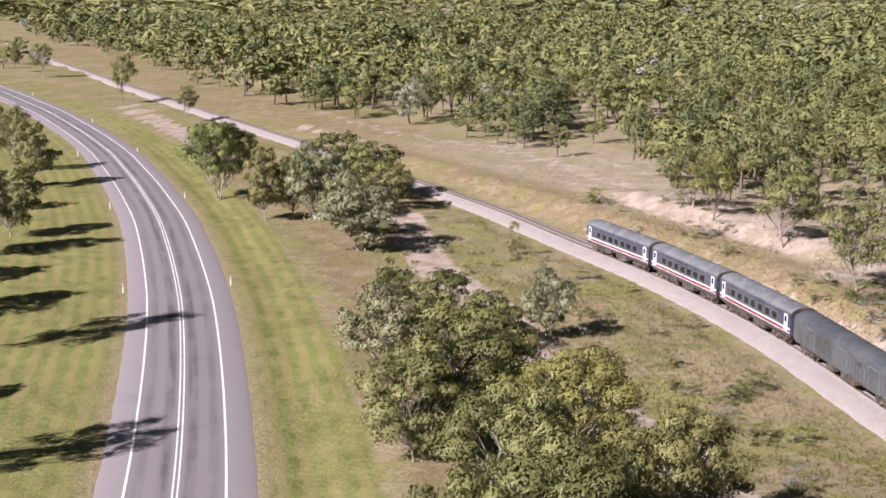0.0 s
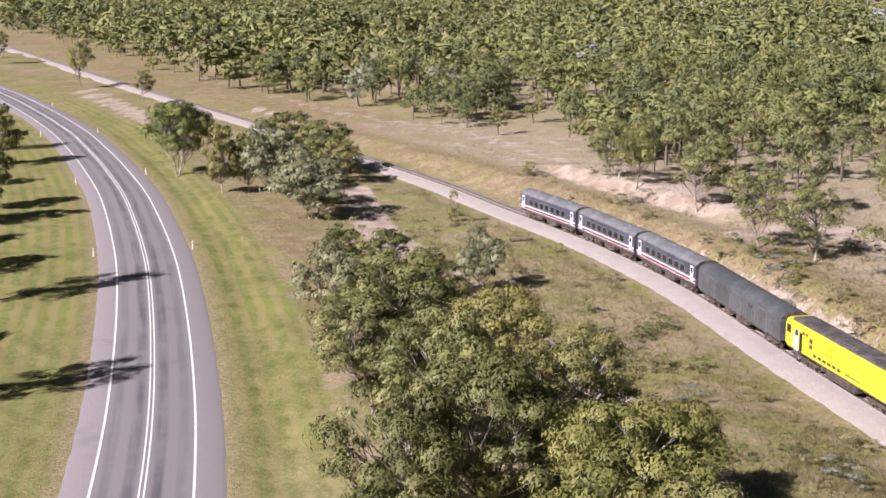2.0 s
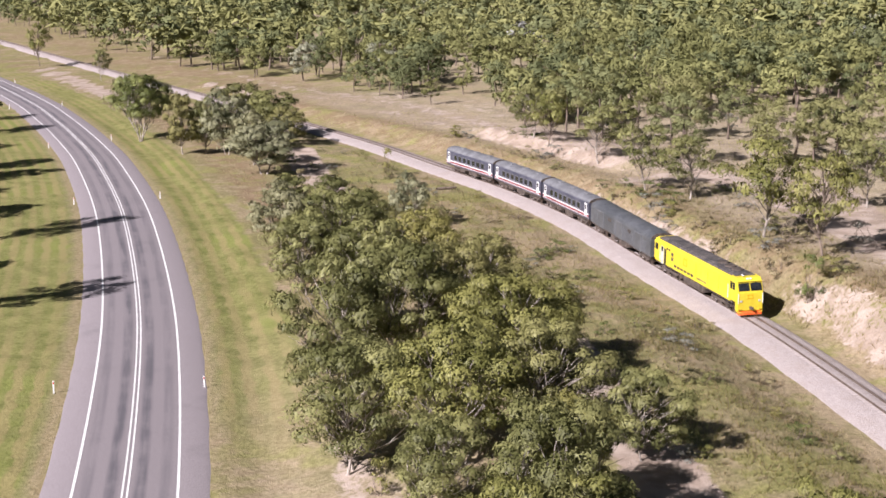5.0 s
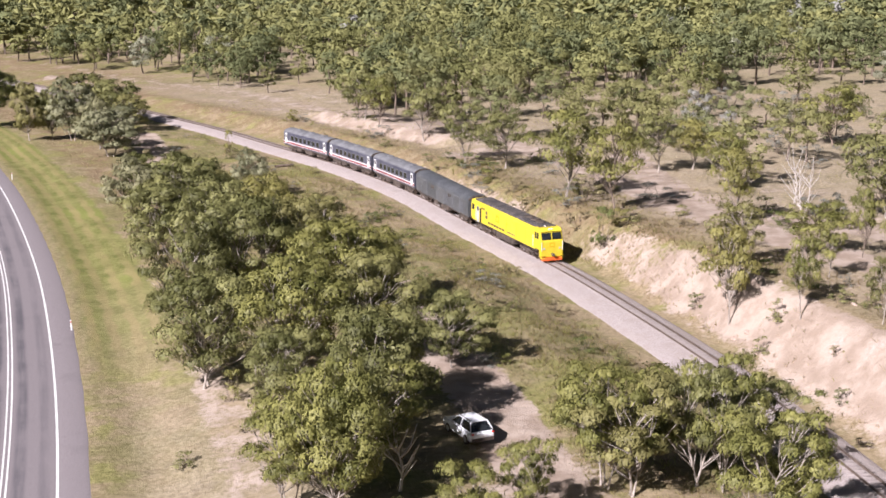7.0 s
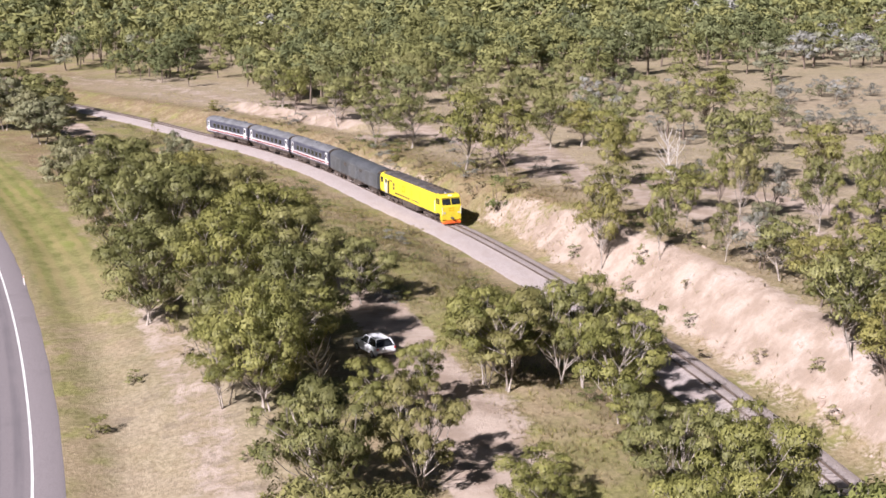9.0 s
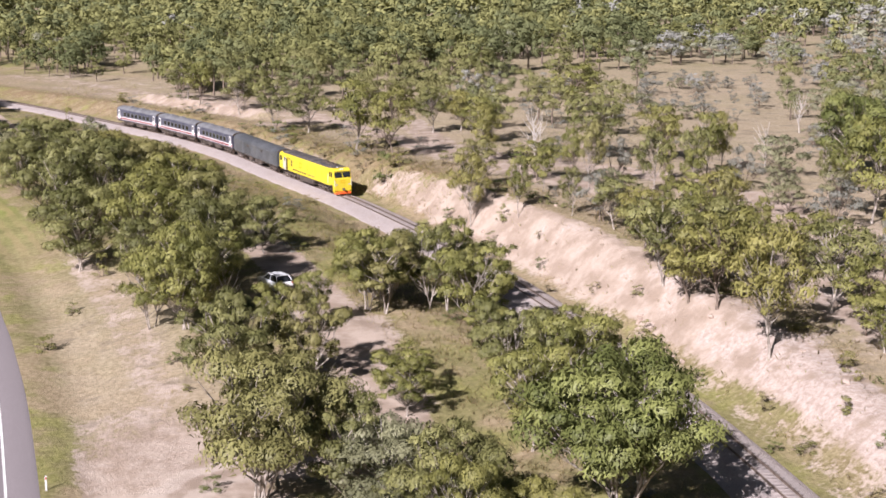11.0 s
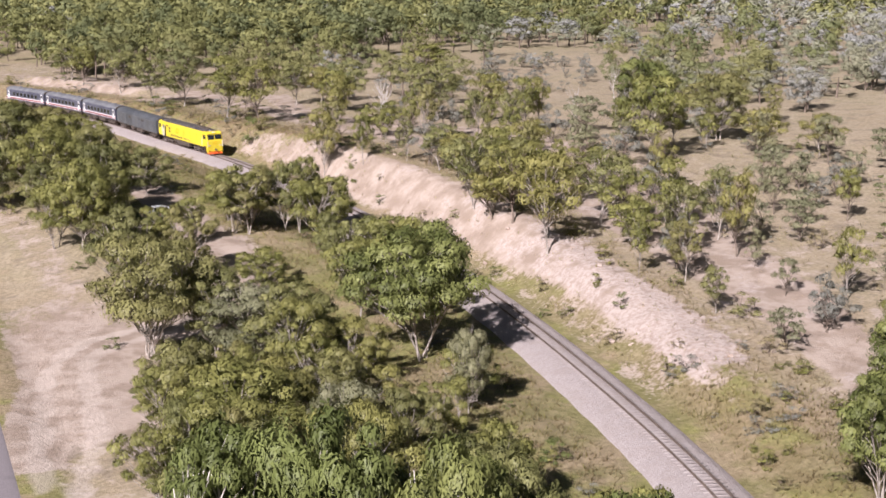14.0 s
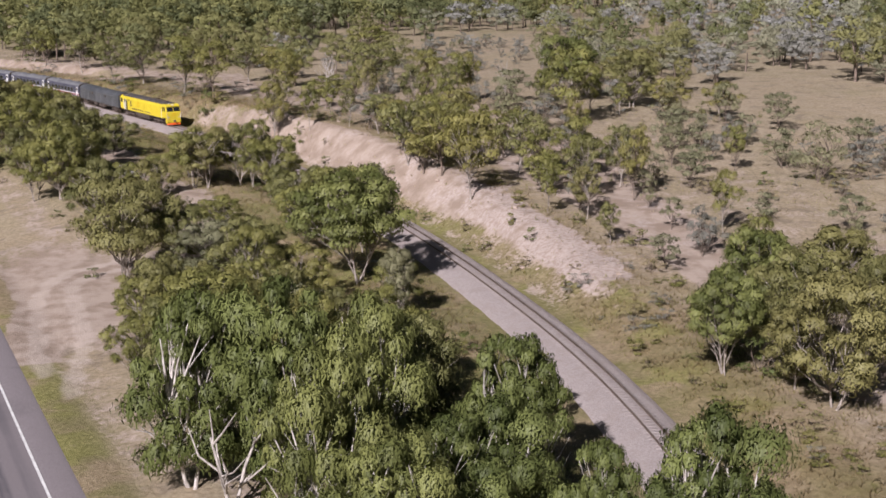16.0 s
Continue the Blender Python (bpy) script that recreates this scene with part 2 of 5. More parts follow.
RAIL_Y = [-400, -200, -120, -77, -60, -43, -24, -4, 20, 40, 61, 80, 92, 107, 129, 155, 180, 200, 236, 284, 333, 380, 449, 541, 708, 1500]
RAIL_X = [-80, -10, 20, 34.2, 38.4, 41.3, 44.2, 45.9, 46.0, 45.2, 43.2, 41.4, 39.0, 36.3, 33.3, 26, 15.8, 8.6, -8, -30.5, -55, -78, -111, -155, -232, -590]
ROAD_Y = [-500, -150, -70, -20, 12, 35, 55, 79, 89, 102, 119, 143, 166, 194, 228, 268, 302, 345, 401, 700, 1500]
ROAD_X = [-16, -12, -11.4, -10.6, -10.8, -12.4, -14.4, -17.4, -18.9, -21.1, -24.2, -29, -34.6, -42, -53, -67.2, -81.6, -101.3, -130.8, -300, -790]
rail_x = curve_through(RAIL_Y, RAIL_X)
road_x = curve_through(ROAD_Y, ROAD_X)


def fall(y):
    """The gentle fall of the whole plain towards the south."""
    return -1.7 * smooth((60 - y) / 90.0)


def across(line, x, y):
    """Distance to the right of a line x(y), square to it."""
    s = (line(y + 2.0) - line(y - 2.0)) / 4.0
    return (x - line(y)) / np.sqrt(1 + s * s)


def wave(x, y, k):
    return np.sin(x * k + 1.3 * np.sin(y * k * 0.7 + 2)) * np.cos(y * k * 0.9 + 1.1 * np.sin(x * k * 0.6))


def height(x, y):
    x, y = np.asarray(x, float), np.asarray(y, float)
    base = fall(y)
    d, r = across(rail_x, x, y), across(road_x, x, y)
    crest = np.interp(y, [-130, -60, -42, -25, -8, 10, 30, 50, 75, 125, 180, 260, 400], [-1.2, -0.9, 0.5, 1.7, 2.5, 3.6, 4.6, 4.7, 4.4, 2.9, 2.3, 1.0, 0.2])
    wide = np.interp(y, [-60, 0, 60, 100, 200], [5.5, 6.5, 6.0, 5.0, 6.0])
    rise = smooth((d - 4.0) / wide)
    bumpy = 0.12 * wave(x, y, 0.9) + 0.07 * wave(x + 3, y, 2.1)
    gully = rise * (1 - rise) * 4
    east = (crest - base) * rise + 0.02 * np.clip(d - 12, 0, 150) * rise + gully * (0.12 * wave(x * 0.5, y, 1.3) + 0.20 * wave(x * 0.6, y, 3.1) + 0.06 * wave(x, y, 0.37)) * np.clip((crest - base) / 4, 0, 1)
    east = east + 1.5 * smooth((d - 14.5) / 3.0) * smooth((y - 148) / 12) * smooth((212 - y) / 15) * smooth((34 - d) / 12)
    knoll = 1.7 * smooth((-d - 5) / 10) * smooth((r - 9) / 14) * smooth((y + 15) / 30) * smooth((110 - y) / 40)
    rough = smooth((np.abs(r) - 6) / 5) * smooth((np.abs(d) - 4) / 3) * (1 - 0.85 * np.exp(-(((x - 3) / 10) ** 2 + ((y + 20) / 28) ** 2)))
    drain = -0.35 * np.exp(-((r - 9.5) / 2.2) ** 2) - 0.3 * np.exp(-((d + 5.5) / 1.6) ** 2)
    far = 0.5 * wave(x, y, 0.021) * smooth((np.hypot(x, y) - 250) / 200)
    return base + np.where(d > 0, east, 0) + knoll + drain + rough * bumpy + far - 0.28 * smooth((5 - np.abs(d)) / 1.5) - 0.10 * smooth((6.6 - np.abs(r)) / 1.0)


def spot(x, y, lift=0.0):
    return float(height(x, y)) + lift

# ---------------------------------------------------------------- mesh helpers
def mesh_from(name, verts, faces, mats, smooth_shade=False, index=None):
    me = bpy.data.meshes.new(name)
    verts = np.asarray(verts, np.float32)
    faces = [np.asarray(f, np.int32) for f in (faces if isinstance(faces, list) else [faces]) if len(f)]
    me.vertices.add(len(verts))
    me.vertices.foreach_set("co", verts.ravel())
    loops = np.concatenate([f.ravel() for f in faces])
    sizes = np.concatenate([np.full(len(f), f.shape[1], np.int32) for f in faces])
    me.loops.add(len(loops))
    me.loops.foreach_set("vertex_index", loops)
    me.polygons.add(len(sizes))
    me.polygons.foreach_set("loop_start", np.concatenate([[0], np.cumsum(sizes)[:-1]]).astype(np.int32))
    me.polygons.foreach_set("loop_total", sizes)
    if smooth_shade:
        me.polygons.foreach_set("use_smooth", np.ones(len(sizes), bool))
    for m in mats if isinstance(mats, (list, tuple)) else [mats]:
        me.materials.append(m)
    if index is not None:
        me.polygons.foreach_set("material_index", np.asarray(index, np.int32))
    me.update(calc_edges=True)
    return me


def part(name, bm, material, parent, label=""):
    me = bpy.data.meshes.new(name)
    bm.to_mesh(me)
    bm.free()
    me.materials.append(material)
    ob = new(name, me)
    ob.parent = parent
    return tagged(ob, label)


def part_mesh(name, me, parent, label=""):
    ob = new(name, me)
    ob.parent = parent
    return tagged(ob, label)


def strip(line, ys, offsets, lifts, base):
    """A sheet swept along a line of the plan; offsets across it and lifts above base(y)."""
    ys = np.asarray(ys, float)
    s = (line(ys + 1.0) - line(ys - 1.0)) / 2.0
    n = np.sqrt(1 + s * s)
    off, lift = np.asarray(offsets, float), np.asarray(lifts, float)
    X = line(ys)[:, None] + off[None] / n[:, None]
    Y = ys[:, None] - off[None] * (s / n)[:, None]
    Z = base(ys)[:, None] + lift[None] + 0 * X
    verts = np.stack([X, Y, Z], -1).reshape(-1, 3)
    w = len(off)
    i = np.arange(len(ys) - 1)[:, None] * w + np.arange(w - 1)[None]
    faces = np.stack([i, i + 1, i + 1 + w, i + w], -1).reshape(-1, 4)
    along = np.concatenate([[0], np.cumsum(np.hypot(np.diff(X.mean(1)), np.diff(ys)))])
    return verts, faces, np.broadcast_to(off, X.shape).ravel(), np.repeat(along, w)


def lay_uv(me, u, v, name="lane"):
    layer = me.uv_layers.new(name=name)
    idx = np.empty(len(me.loops), np.int32)
    me.loops.foreach_get("vertex_index", idx)
    layer.data.foreach_set("uv", np.stack([u[idx], v[idx]], -1).astype(np.float32).ravel())


# ---------------------------------------------------------------- ground
def near_path(x, y, way, wide):
    """1 on a track through the given places, 0 off it."""
    best = np.full(np.shape(x), 1e9)
    for (ax, ay), (bx, by) in zip(way, way[1:]):
        k = np.clip(((x - ax) * (bx - ax) + (y - ay) * (by - ay)) / ((bx - ax) ** 2 + (by - ay) ** 2), 0, 1)
        best = np.minimum(best, np.hypot(x - ax - k * (bx - ax), y - ay - k * (by - ay)))
    return 1 - smooth((best - wide) / (wide * 0.8 + 0.5))


TRACK_EAST = [(-60, 400), (-12, 295), (10, 264), (24, 228), (36, 195), (50, 165), (58, 130), (59, 97), (61, 78), (65, 60), (69, 45), (67, 10), (65, -18), (63, -39), (60, -52), (52, -80)]
TRACK_EAST_2 = [(68, 140), (62, 100), (67, 82), (76, 66), (82, 40), (78, 12), (73, -10), (70, -23), (67, -36), (62, -48), (58, -60), (54, -76)]
TRACK_CAR = [(-7, 199), (-4, 174), (-1.5, 160), (2, 150), (10, 120), (19, 80), (22, 50), (23, 33), (23, 10), (22, -8), (9, -13), (3, -15), (0, -24), (-4, -40)]
PATH_FAR = [(-92, 376), (-73, 333), (-55, 290), (-44, 262)]


def build_ground():
    def ticks(lo, hi, step, reach):
        mid = np.arange(lo, hi + step / 2, step)
        out, s = [], step
        while (out[-1] if out else 0) < reach:
            s *= 1.14
            out.append((out[-1] if out else 0) + s)
        out = np.array(out)
        return np.concatenate([lo - out[::-1], mid, hi + out])

    gx, gy = ticks(-60, 115, 1.0, 3600), ticks(-112, 260, 1.15, 3800)
    X, Y = np.meshgrid(gx, gy)
    Z = height(X, Y)
    w = len(gx)
    i = np.arange(len(gy) - 1)[:, None] * w + np.arange(w - 1)[None]
    me = mesh_from("ground", np.stack([X, Y, Z], -1).reshape(-1, 3), np.stack([i, i + 1, i + 1 + w, i + w], -1).reshape(-1, 4), GROUND, True)
    d, r = across(rail_x, X, Y), across(road_x, X, Y)
    patch = 0.5 + 0.5 * wave(X + 7, Y, 0.16) * wave(X, Y + 3, 0.07)
    toe = np.interp(Y, [-50, -15, 5, 30], [6.0, 5.8, 4.6, 3.6])
    slope = (0.86 + 0.14 * wave(X, Y, 0.31)) * smooth((d - toe) / 1.6) * smooth((np.interp(Y, [-60, 0, 60, 100, 200], [15.0, 14.0, 11.5, 9.0, 8.0]) - d) / 3.0)
    bare = np.interp(Y, [-60, -46, -38, 0, 40, 62, 84, 92, 104, 120, 176, 190, 215], [0, 0.6, 1.0, 1.0, 0.95, 0.85, 0.72, 0.22, 0.62, 0.82, 0.74, 0.4, 0.3])
    scarp = smooth((d - 13.0) / 2.0) * smooth((26.0 + 3.0 * wave(X, Y, 0.21) - d) / 3.5) * smooth((Y - 146) / 14) * smooth((210 - Y) / 16)
    north = smooth((d - 6.5) / 2.0) * smooth((12 - d) / 2.5) * smooth((Y - 272) / 10) * smooth((322 - Y) / 12)
    sand = np.maximum.reduce([
        slope * bare,
        0.44 * smooth((d - 2.4) / 0.8) * smooth((toe + 2.0 - d) / 1.5) * smooth((Y + 60) / 20) * smooth((80 - Y) / 20),
        scarp * (0.82 + 0.25 * wave(X, Y, 0.33)),
        north * (0.92 + 0.2 * wave(X, Y, 0.25)),
        near_path(X, Y, [(43, 146), (52, 149), (62, 143)], 2.2) * 0.75,
        near_path(X, Y, TRACK_EAST, 1.7) * np.interp(Y, [100, 170, 230], [0.95, 0.70, 0.50]),
        near_path(X, Y, TRACK_EAST_2, 2.0) * np.interp(Y, [0, 40], [0.95, 0.7]),
        near_path(X, Y, TRACK_CAR, 1.9) * 0.9,
        near_path(X, Y, PATH_FAR, 1.9) * 1.0,
        np.exp(-((((X - 3) / 10) ** 2 + ((Y + 20) / 26) ** 2) ** 1.3)) * 0.92 * smooth((r - 7) / 2),
        np.exp(-(((X - 23) / 5.5) ** 2 + ((Y - 10) / 22) ** 2) ** 2) * 0.72,
        smooth((r - 7.5) / 2) * smooth((15 - r) / 3) * smooth((5 - Y) / 20) * smooth((Y + 130) / 70) * 0.46,
        smooth((r - 12.5) / 2) * smooth((20 - r) / 3) * smooth((75 - Y) / 30) * smooth((Y + 110) / 40) * 0.52,
        smooth((d - 10) / 6) * smooth((70 - d) / 30) * smooth((150 - Y) / 60) * (0.28 + 0.26 * patch),
        smooth((d - 10) / 8) * smooth((60 - d) / 20) * smooth((Y - 130) / 40) * smooth((330 - Y) / 60) * (0.24 + 0.34 * patch),
    ])
    chalk = slope * np.interp(Y, [-50, -44, -20, 0, 30, 55, 70], [0, 0.95, 0.90, 0.60, 0.45, 0.30, 0])
    chalk = np.maximum(chalk, 0.50 * np.maximum(near_path(X, Y, TRACK_EAST_2, 1.5), near_path(X, Y, TRACK_EAST, 1.5)) * smooth((30 - Y) / 30) * (0.7 + 0.5 * wave(X, Y, 0.3)))
    chalk = np.maximum(chalk, 0.52 * smooth((d - 9) / 3) * smooth((32 - d) / 10) * smooth((20 - Y) / 30) * smooth((Y + 75) / 25) * np.clip(wave(X, Y, 0.23) + 0.25 * wave(X, Y, 0.7) + 0.15, 0, 1))
    mown = np.maximum(smooth((r - 4.5) / 1) * smooth((17 - r) / 5) * smooth((Y - 20) / 60) * 0.95, smooth((-r - 4.5) / 1) * smooth((26 + r) / 8) * 0.95)
    rust = smooth((r - 15) / 4) * smooth((27 - r) / 5) * smooth((Y - 60) / 40) * (0.55 + 0.6 * patch) + smooth((d - 3.5) / 2) * smooth((34 - d) / 10) * (0.25 + 0.35 * patch + 0.35 * smooth((Y - 60) / 20))
    plain = np.maximum(smooth((d - 9) / 8) * smooth((330 - Y - 0.2 * d) / 120), 0.7 * smooth((d - 40) / 30))
    parched = np.maximum(smooth((95 - Y) / 70) * smooth((r - 6.5) / 3.5) * 0.95, smooth((np.abs(r) - 5.0) / 0.5) * smooth((7.4 - np.abs(r)) / 1.2) * 0.75)
    ruts = np.maximum(near_path(X, Y, [(11, -10), (5, -12.5), (1.5, -16), (-0.5, -22), (-2.5, -34), (-4, -46)], 0.5), near_path(X, Y, [(12, -13), (6, -15), (3.5, -18.5), (2.5, -26), (1, -38), (-3, -52)], 0.5))
    rutted = ruts
    plain = np.maximum(plain, 0.9 * smooth((r - 7.5) / 3) * smooth((24 - r) / 6) * smooth((60 - Y) / 40))
    for key, val in (("plain", plain), ("rutted", rutted), ("parched", parched), ("sand", sand), ("chalk", chalk), ("mown", mown), ("rust", rust)):
        at = me.attributes.new(key, "FLOAT", "POINT")
        at.data.foreach_set("value", np.clip(val, 0, 1).astype(np.float32).ravel())
    at = me.attributes.new("beside", "FLOAT", "POINT")
    at.data.foreach_set("value", r.astype(np.float32).ravel())
    tagged(new("ground", me), "dry savanna ground with mown verges, straw grass and pale sandy cutting", "ground", kind="structure")


build_ground()


# ---------------------------------------------------------------- road
def build_road():
    ys = np.concatenate([np.arange(-330, 300, 3.0), np.arange(300, 900, 8.0)])
    v, f, u, a = strip(road_x, ys, [-5.75, -5.3, -3.5, -1.7, 0, 1.7, 3.5, 5.35, 5.8], [-0.14, 0.0, 0.04, 0.07, 0.10, 0.07, 0.04, 0.0, -0.14], fall)
    me = mesh_from("road", v, f, ASPHALT, True)
    lay_uv(me, u, a)
    road = tagged(new("road", me), "two-lane grey chip-seal highway with dark wheel tracks", "road", kind="structure")
    for off, wide, lift, label in ((-3.5, 0.19, 0.052, "white edge line"), (3.5, 0.19, 0.052, "white edge line"), (-0.17, 0.13, 0.107, "white centre line"), (0.17, 0.13, 0.107, "white centre line")):
        v, f, u, a = strip(road_x, ys, [off - wide / 2, off + wide / 2], [lift, lift], fall)
        part_mesh("road_line", mesh_from("road_line", v, f, LINE_PAINT), road, label)


build_road()


# ---------------------------------------------------------------- railway
def rail_base(y):
    return fall(y)


def build_railway():
    ys = np.concatenate([np.arange(-330, 320, 2.0), np.arange(320, 900, 6.0)])
    v, f, u, a = strip(rail_x, ys, [-3.8, -3.1, -1.9, -1.35, 1.35, 1.8, 2.2, 2.6], [-0.45, -0.12, 0.02, 0.163, 0.163, 0.0, -0.12, -0.45], rail_base)
    rng = np.random.default_rng(4)
    v[:, 2] += rng.normal(0, 0.008, len(v)) * np.where(np.abs(u) < 1.4, 0.0, 1.0)
    bed = tagged(new("ballast_bed", mesh_from("ballast_bed", v, f, BALLAST, True)), "pale grey crushed stone railway ballast", "track bed", kind="structure")
    for side in (-1, 1):
        o = side * 0.5665
        prof = [(-0.065, 0.20), (-0.065, 0.215), (-0.01, 0.235), (-0.01, 0.31), (-0.035, 0.32), (-0.035, 0.353), (0.035, 0.353), (0.035, 0.32), (0.01, 0.31), (0.01, 0.235), (0.065, 0.215), (0.065, 0.20)]
        v, f, u, a = strip(rail_x, ys, [o + p for p, _ in prof], [q for _, q in prof], rail_base)
        part_mesh("rail", mesh_from("rail", v, f, RAIL_STEEL), bed, "rust-brown steel rail")
    # sleepers, one joined part
    n = 790
    y = np.linspace(-144, 330, n)
    s = (rail_x(y + 1) - rail_x(y - 1)) / 2
    q = np.sqrt(1 + s * s)
    corner = np.array([(i, j, k) for i in (-1, 1) for j in (-1, 1) for k in (0, 1)], float)
    V = np.empty((n, 8, 3))
    px, py = corner[:, 0] * 0.98, corner[:, 1] * 0.12
    V[:, :, 0] = rail_x(y)[:, None] + (px[None] + s[:, None] * py[None]) / q[:, None]
    V[:, :, 1] = y[:, None] + (py[None] - s[:, None] * px[None]) / q[:, None]
    V[:, :, 2] = rail_base(y)[:, None] + 0.05 + 0.116 * corner[:, 2][None]
    F = np.array([(0, 1, 3, 2), (4, 6, 7, 5), (0, 4, 5, 1), (2, 3, 7, 6), (1, 5, 7, 3)])
    faces = (np.arange(n)[:, None, None] * 8 + F[None]).reshape(-1, 4)
    tagged(part_mesh("sleepers", mesh_from("sleepers", V.reshape(-1, 3), faces, SLEEPER), bed, "concrete sleepers"), kind="stuff")


build_railway()


# ---------------------------------------------------------------- trees
def tube(points, radii, sides=6):
    """A tapered limb along a bent line."""
    points, radii = np.asarray(points, float), np.asarray(radii, float)
    way = np.gradient(points, axis=0)
    way /= np.linalg.norm(way, axis=1, keepdims=True) + 1e-9
    a = np.cross(way, (0.31, 0.87, 0.38))
    a /= np.linalg.norm(a, axis=1, keepdims=True) + 1e-9
    b = np.cross(way, a)
    ang = np.linspace(0, 2 * np.pi, sides, endpoint=False)
    ring = a[:, None] * np.cos(ang)[None, :, None] + b[:, None] * np.sin(ang)[None, :, None]
    v = (points[:, None] + ring * radii[:, None, None]).reshape(-1, 3)
    i = np.arange(len(points) - 1)[:, None] * sides
    j = np.arange(sides)[None]
    k = (j + 1) % sides
    return v, np.stack([i + j, i + k, i + sides + k, i + sides + j], -1).reshape(-1, 4)


def join(pieces):
    vs, fs, n = [], [], 0
    for v, f in pieces:
        vs.append(v)
        fs.append(f + n)
        n += len(v)
    return np.concatenate(vs), np.concatenate(fs)


def sprays(rng, centres, radii, per, size, droop, flat=0.85, ruffle=0.30, heart=(0, 0, 4.0)):
    """Sprays of narrow leaves over each domed clump; also the way each leaf turns to the light and its tone."""
    count = np.maximum(8, (per * (radii / radii.mean()) ** 2).astype(int))
    n = int(count.sum())
    c, r = np.repeat(centres, count, 0), np.repeat(radii, count)
    tone = np.repeat(rng.random(len(centres)), count)
    out = rng.normal(size=(n, 3))
    out /= np.linalg.norm(out, axis=1, keepdims=True)
    out[:, 2] = np.abs(out[:, 2]) * np.where(rng.random(n) < 0.80, 1, -0.7)
    lumps = 1 + 0.34 * np.sin(out[:, 0] * 5 + c[:, 1] * 3) * np.cos(out[:, 1] * 5 + c[:, 0] * 3)
    pos = c + out * (r * lumps * (0.62 + 0.48 * rng.random(n) ** 0.8))[:, None] * (1, 1, flat)
    pos[:, 2] -= droop * r * rng.random(n) ** 2 * 0.9
    axis = rng.normal(size=(n, 3)) * 0.62 + (0, 0, -0.75 - droop)
    axis -= out * (axis * out).sum(1, keepdims=True) * 0.75
    axis /= np.linalg.norm(axis, axis=1, keepdims=True) + 1e-9
    face = np.cross(axis, np.cross(out + rng.normal(size=(n, 3)) * ruffle + (0, 0, 0.12), axis))
    face /= np.linalg.norm(face, axis=1, keepdims=True) + 1e-9
    side = np.cross(axis, face)
    long = (size * (0.7 + 0.7 * rng.random(n)))[:, None]
    wide = long * (0.22 + 0.20 * rng.random(n))[:, None]
    v = np.stack([pos - axis * long * 0.4 - side * wide * 0.5, pos - axis * long * 0.4 + side * wide * 0.5, pos + axis * long * 0.6], 1)
    body = pos - np.asarray(heart)
    body /= np.linalg.norm(body, axis=1, keepdims=True) + 1e-9
    calm = 0.35 if ruffle < 0.2 else 1.0
    turn = out * 0.75 + face * 0.28 * calm + body * 0.32 + rng.normal(size=(n, 3)) * 0.13 * calm
    turn /= np.linalg.norm(turn, axis=1, keepdims=True) + 1e-9
    return v.reshape(-1, 3), np.arange(n * 3).reshape(-1, 3), np.repeat(turn, 3, 0), np.repeat(tone, 3)


def dress(me, turns, tones):
    """Gives a mesh of leaves its shading directions and tones."""
    normals = np.zeros((len(me.vertices), 3), np.float32)
    normals[:len(turns)] = turns
    value = np.zeros(len(me.vertices), np.float32)
    value[:len(tones)] = tones
    me.attributes.new("tone", "FLOAT", "POINT").data.foreach_set("value", value)
    me.polygons.foreach_set("use_smooth", np.ones(len(me.polygons), bool))
    me.normals_split_custom_set_from_vertices(normals.tolist())
    return me


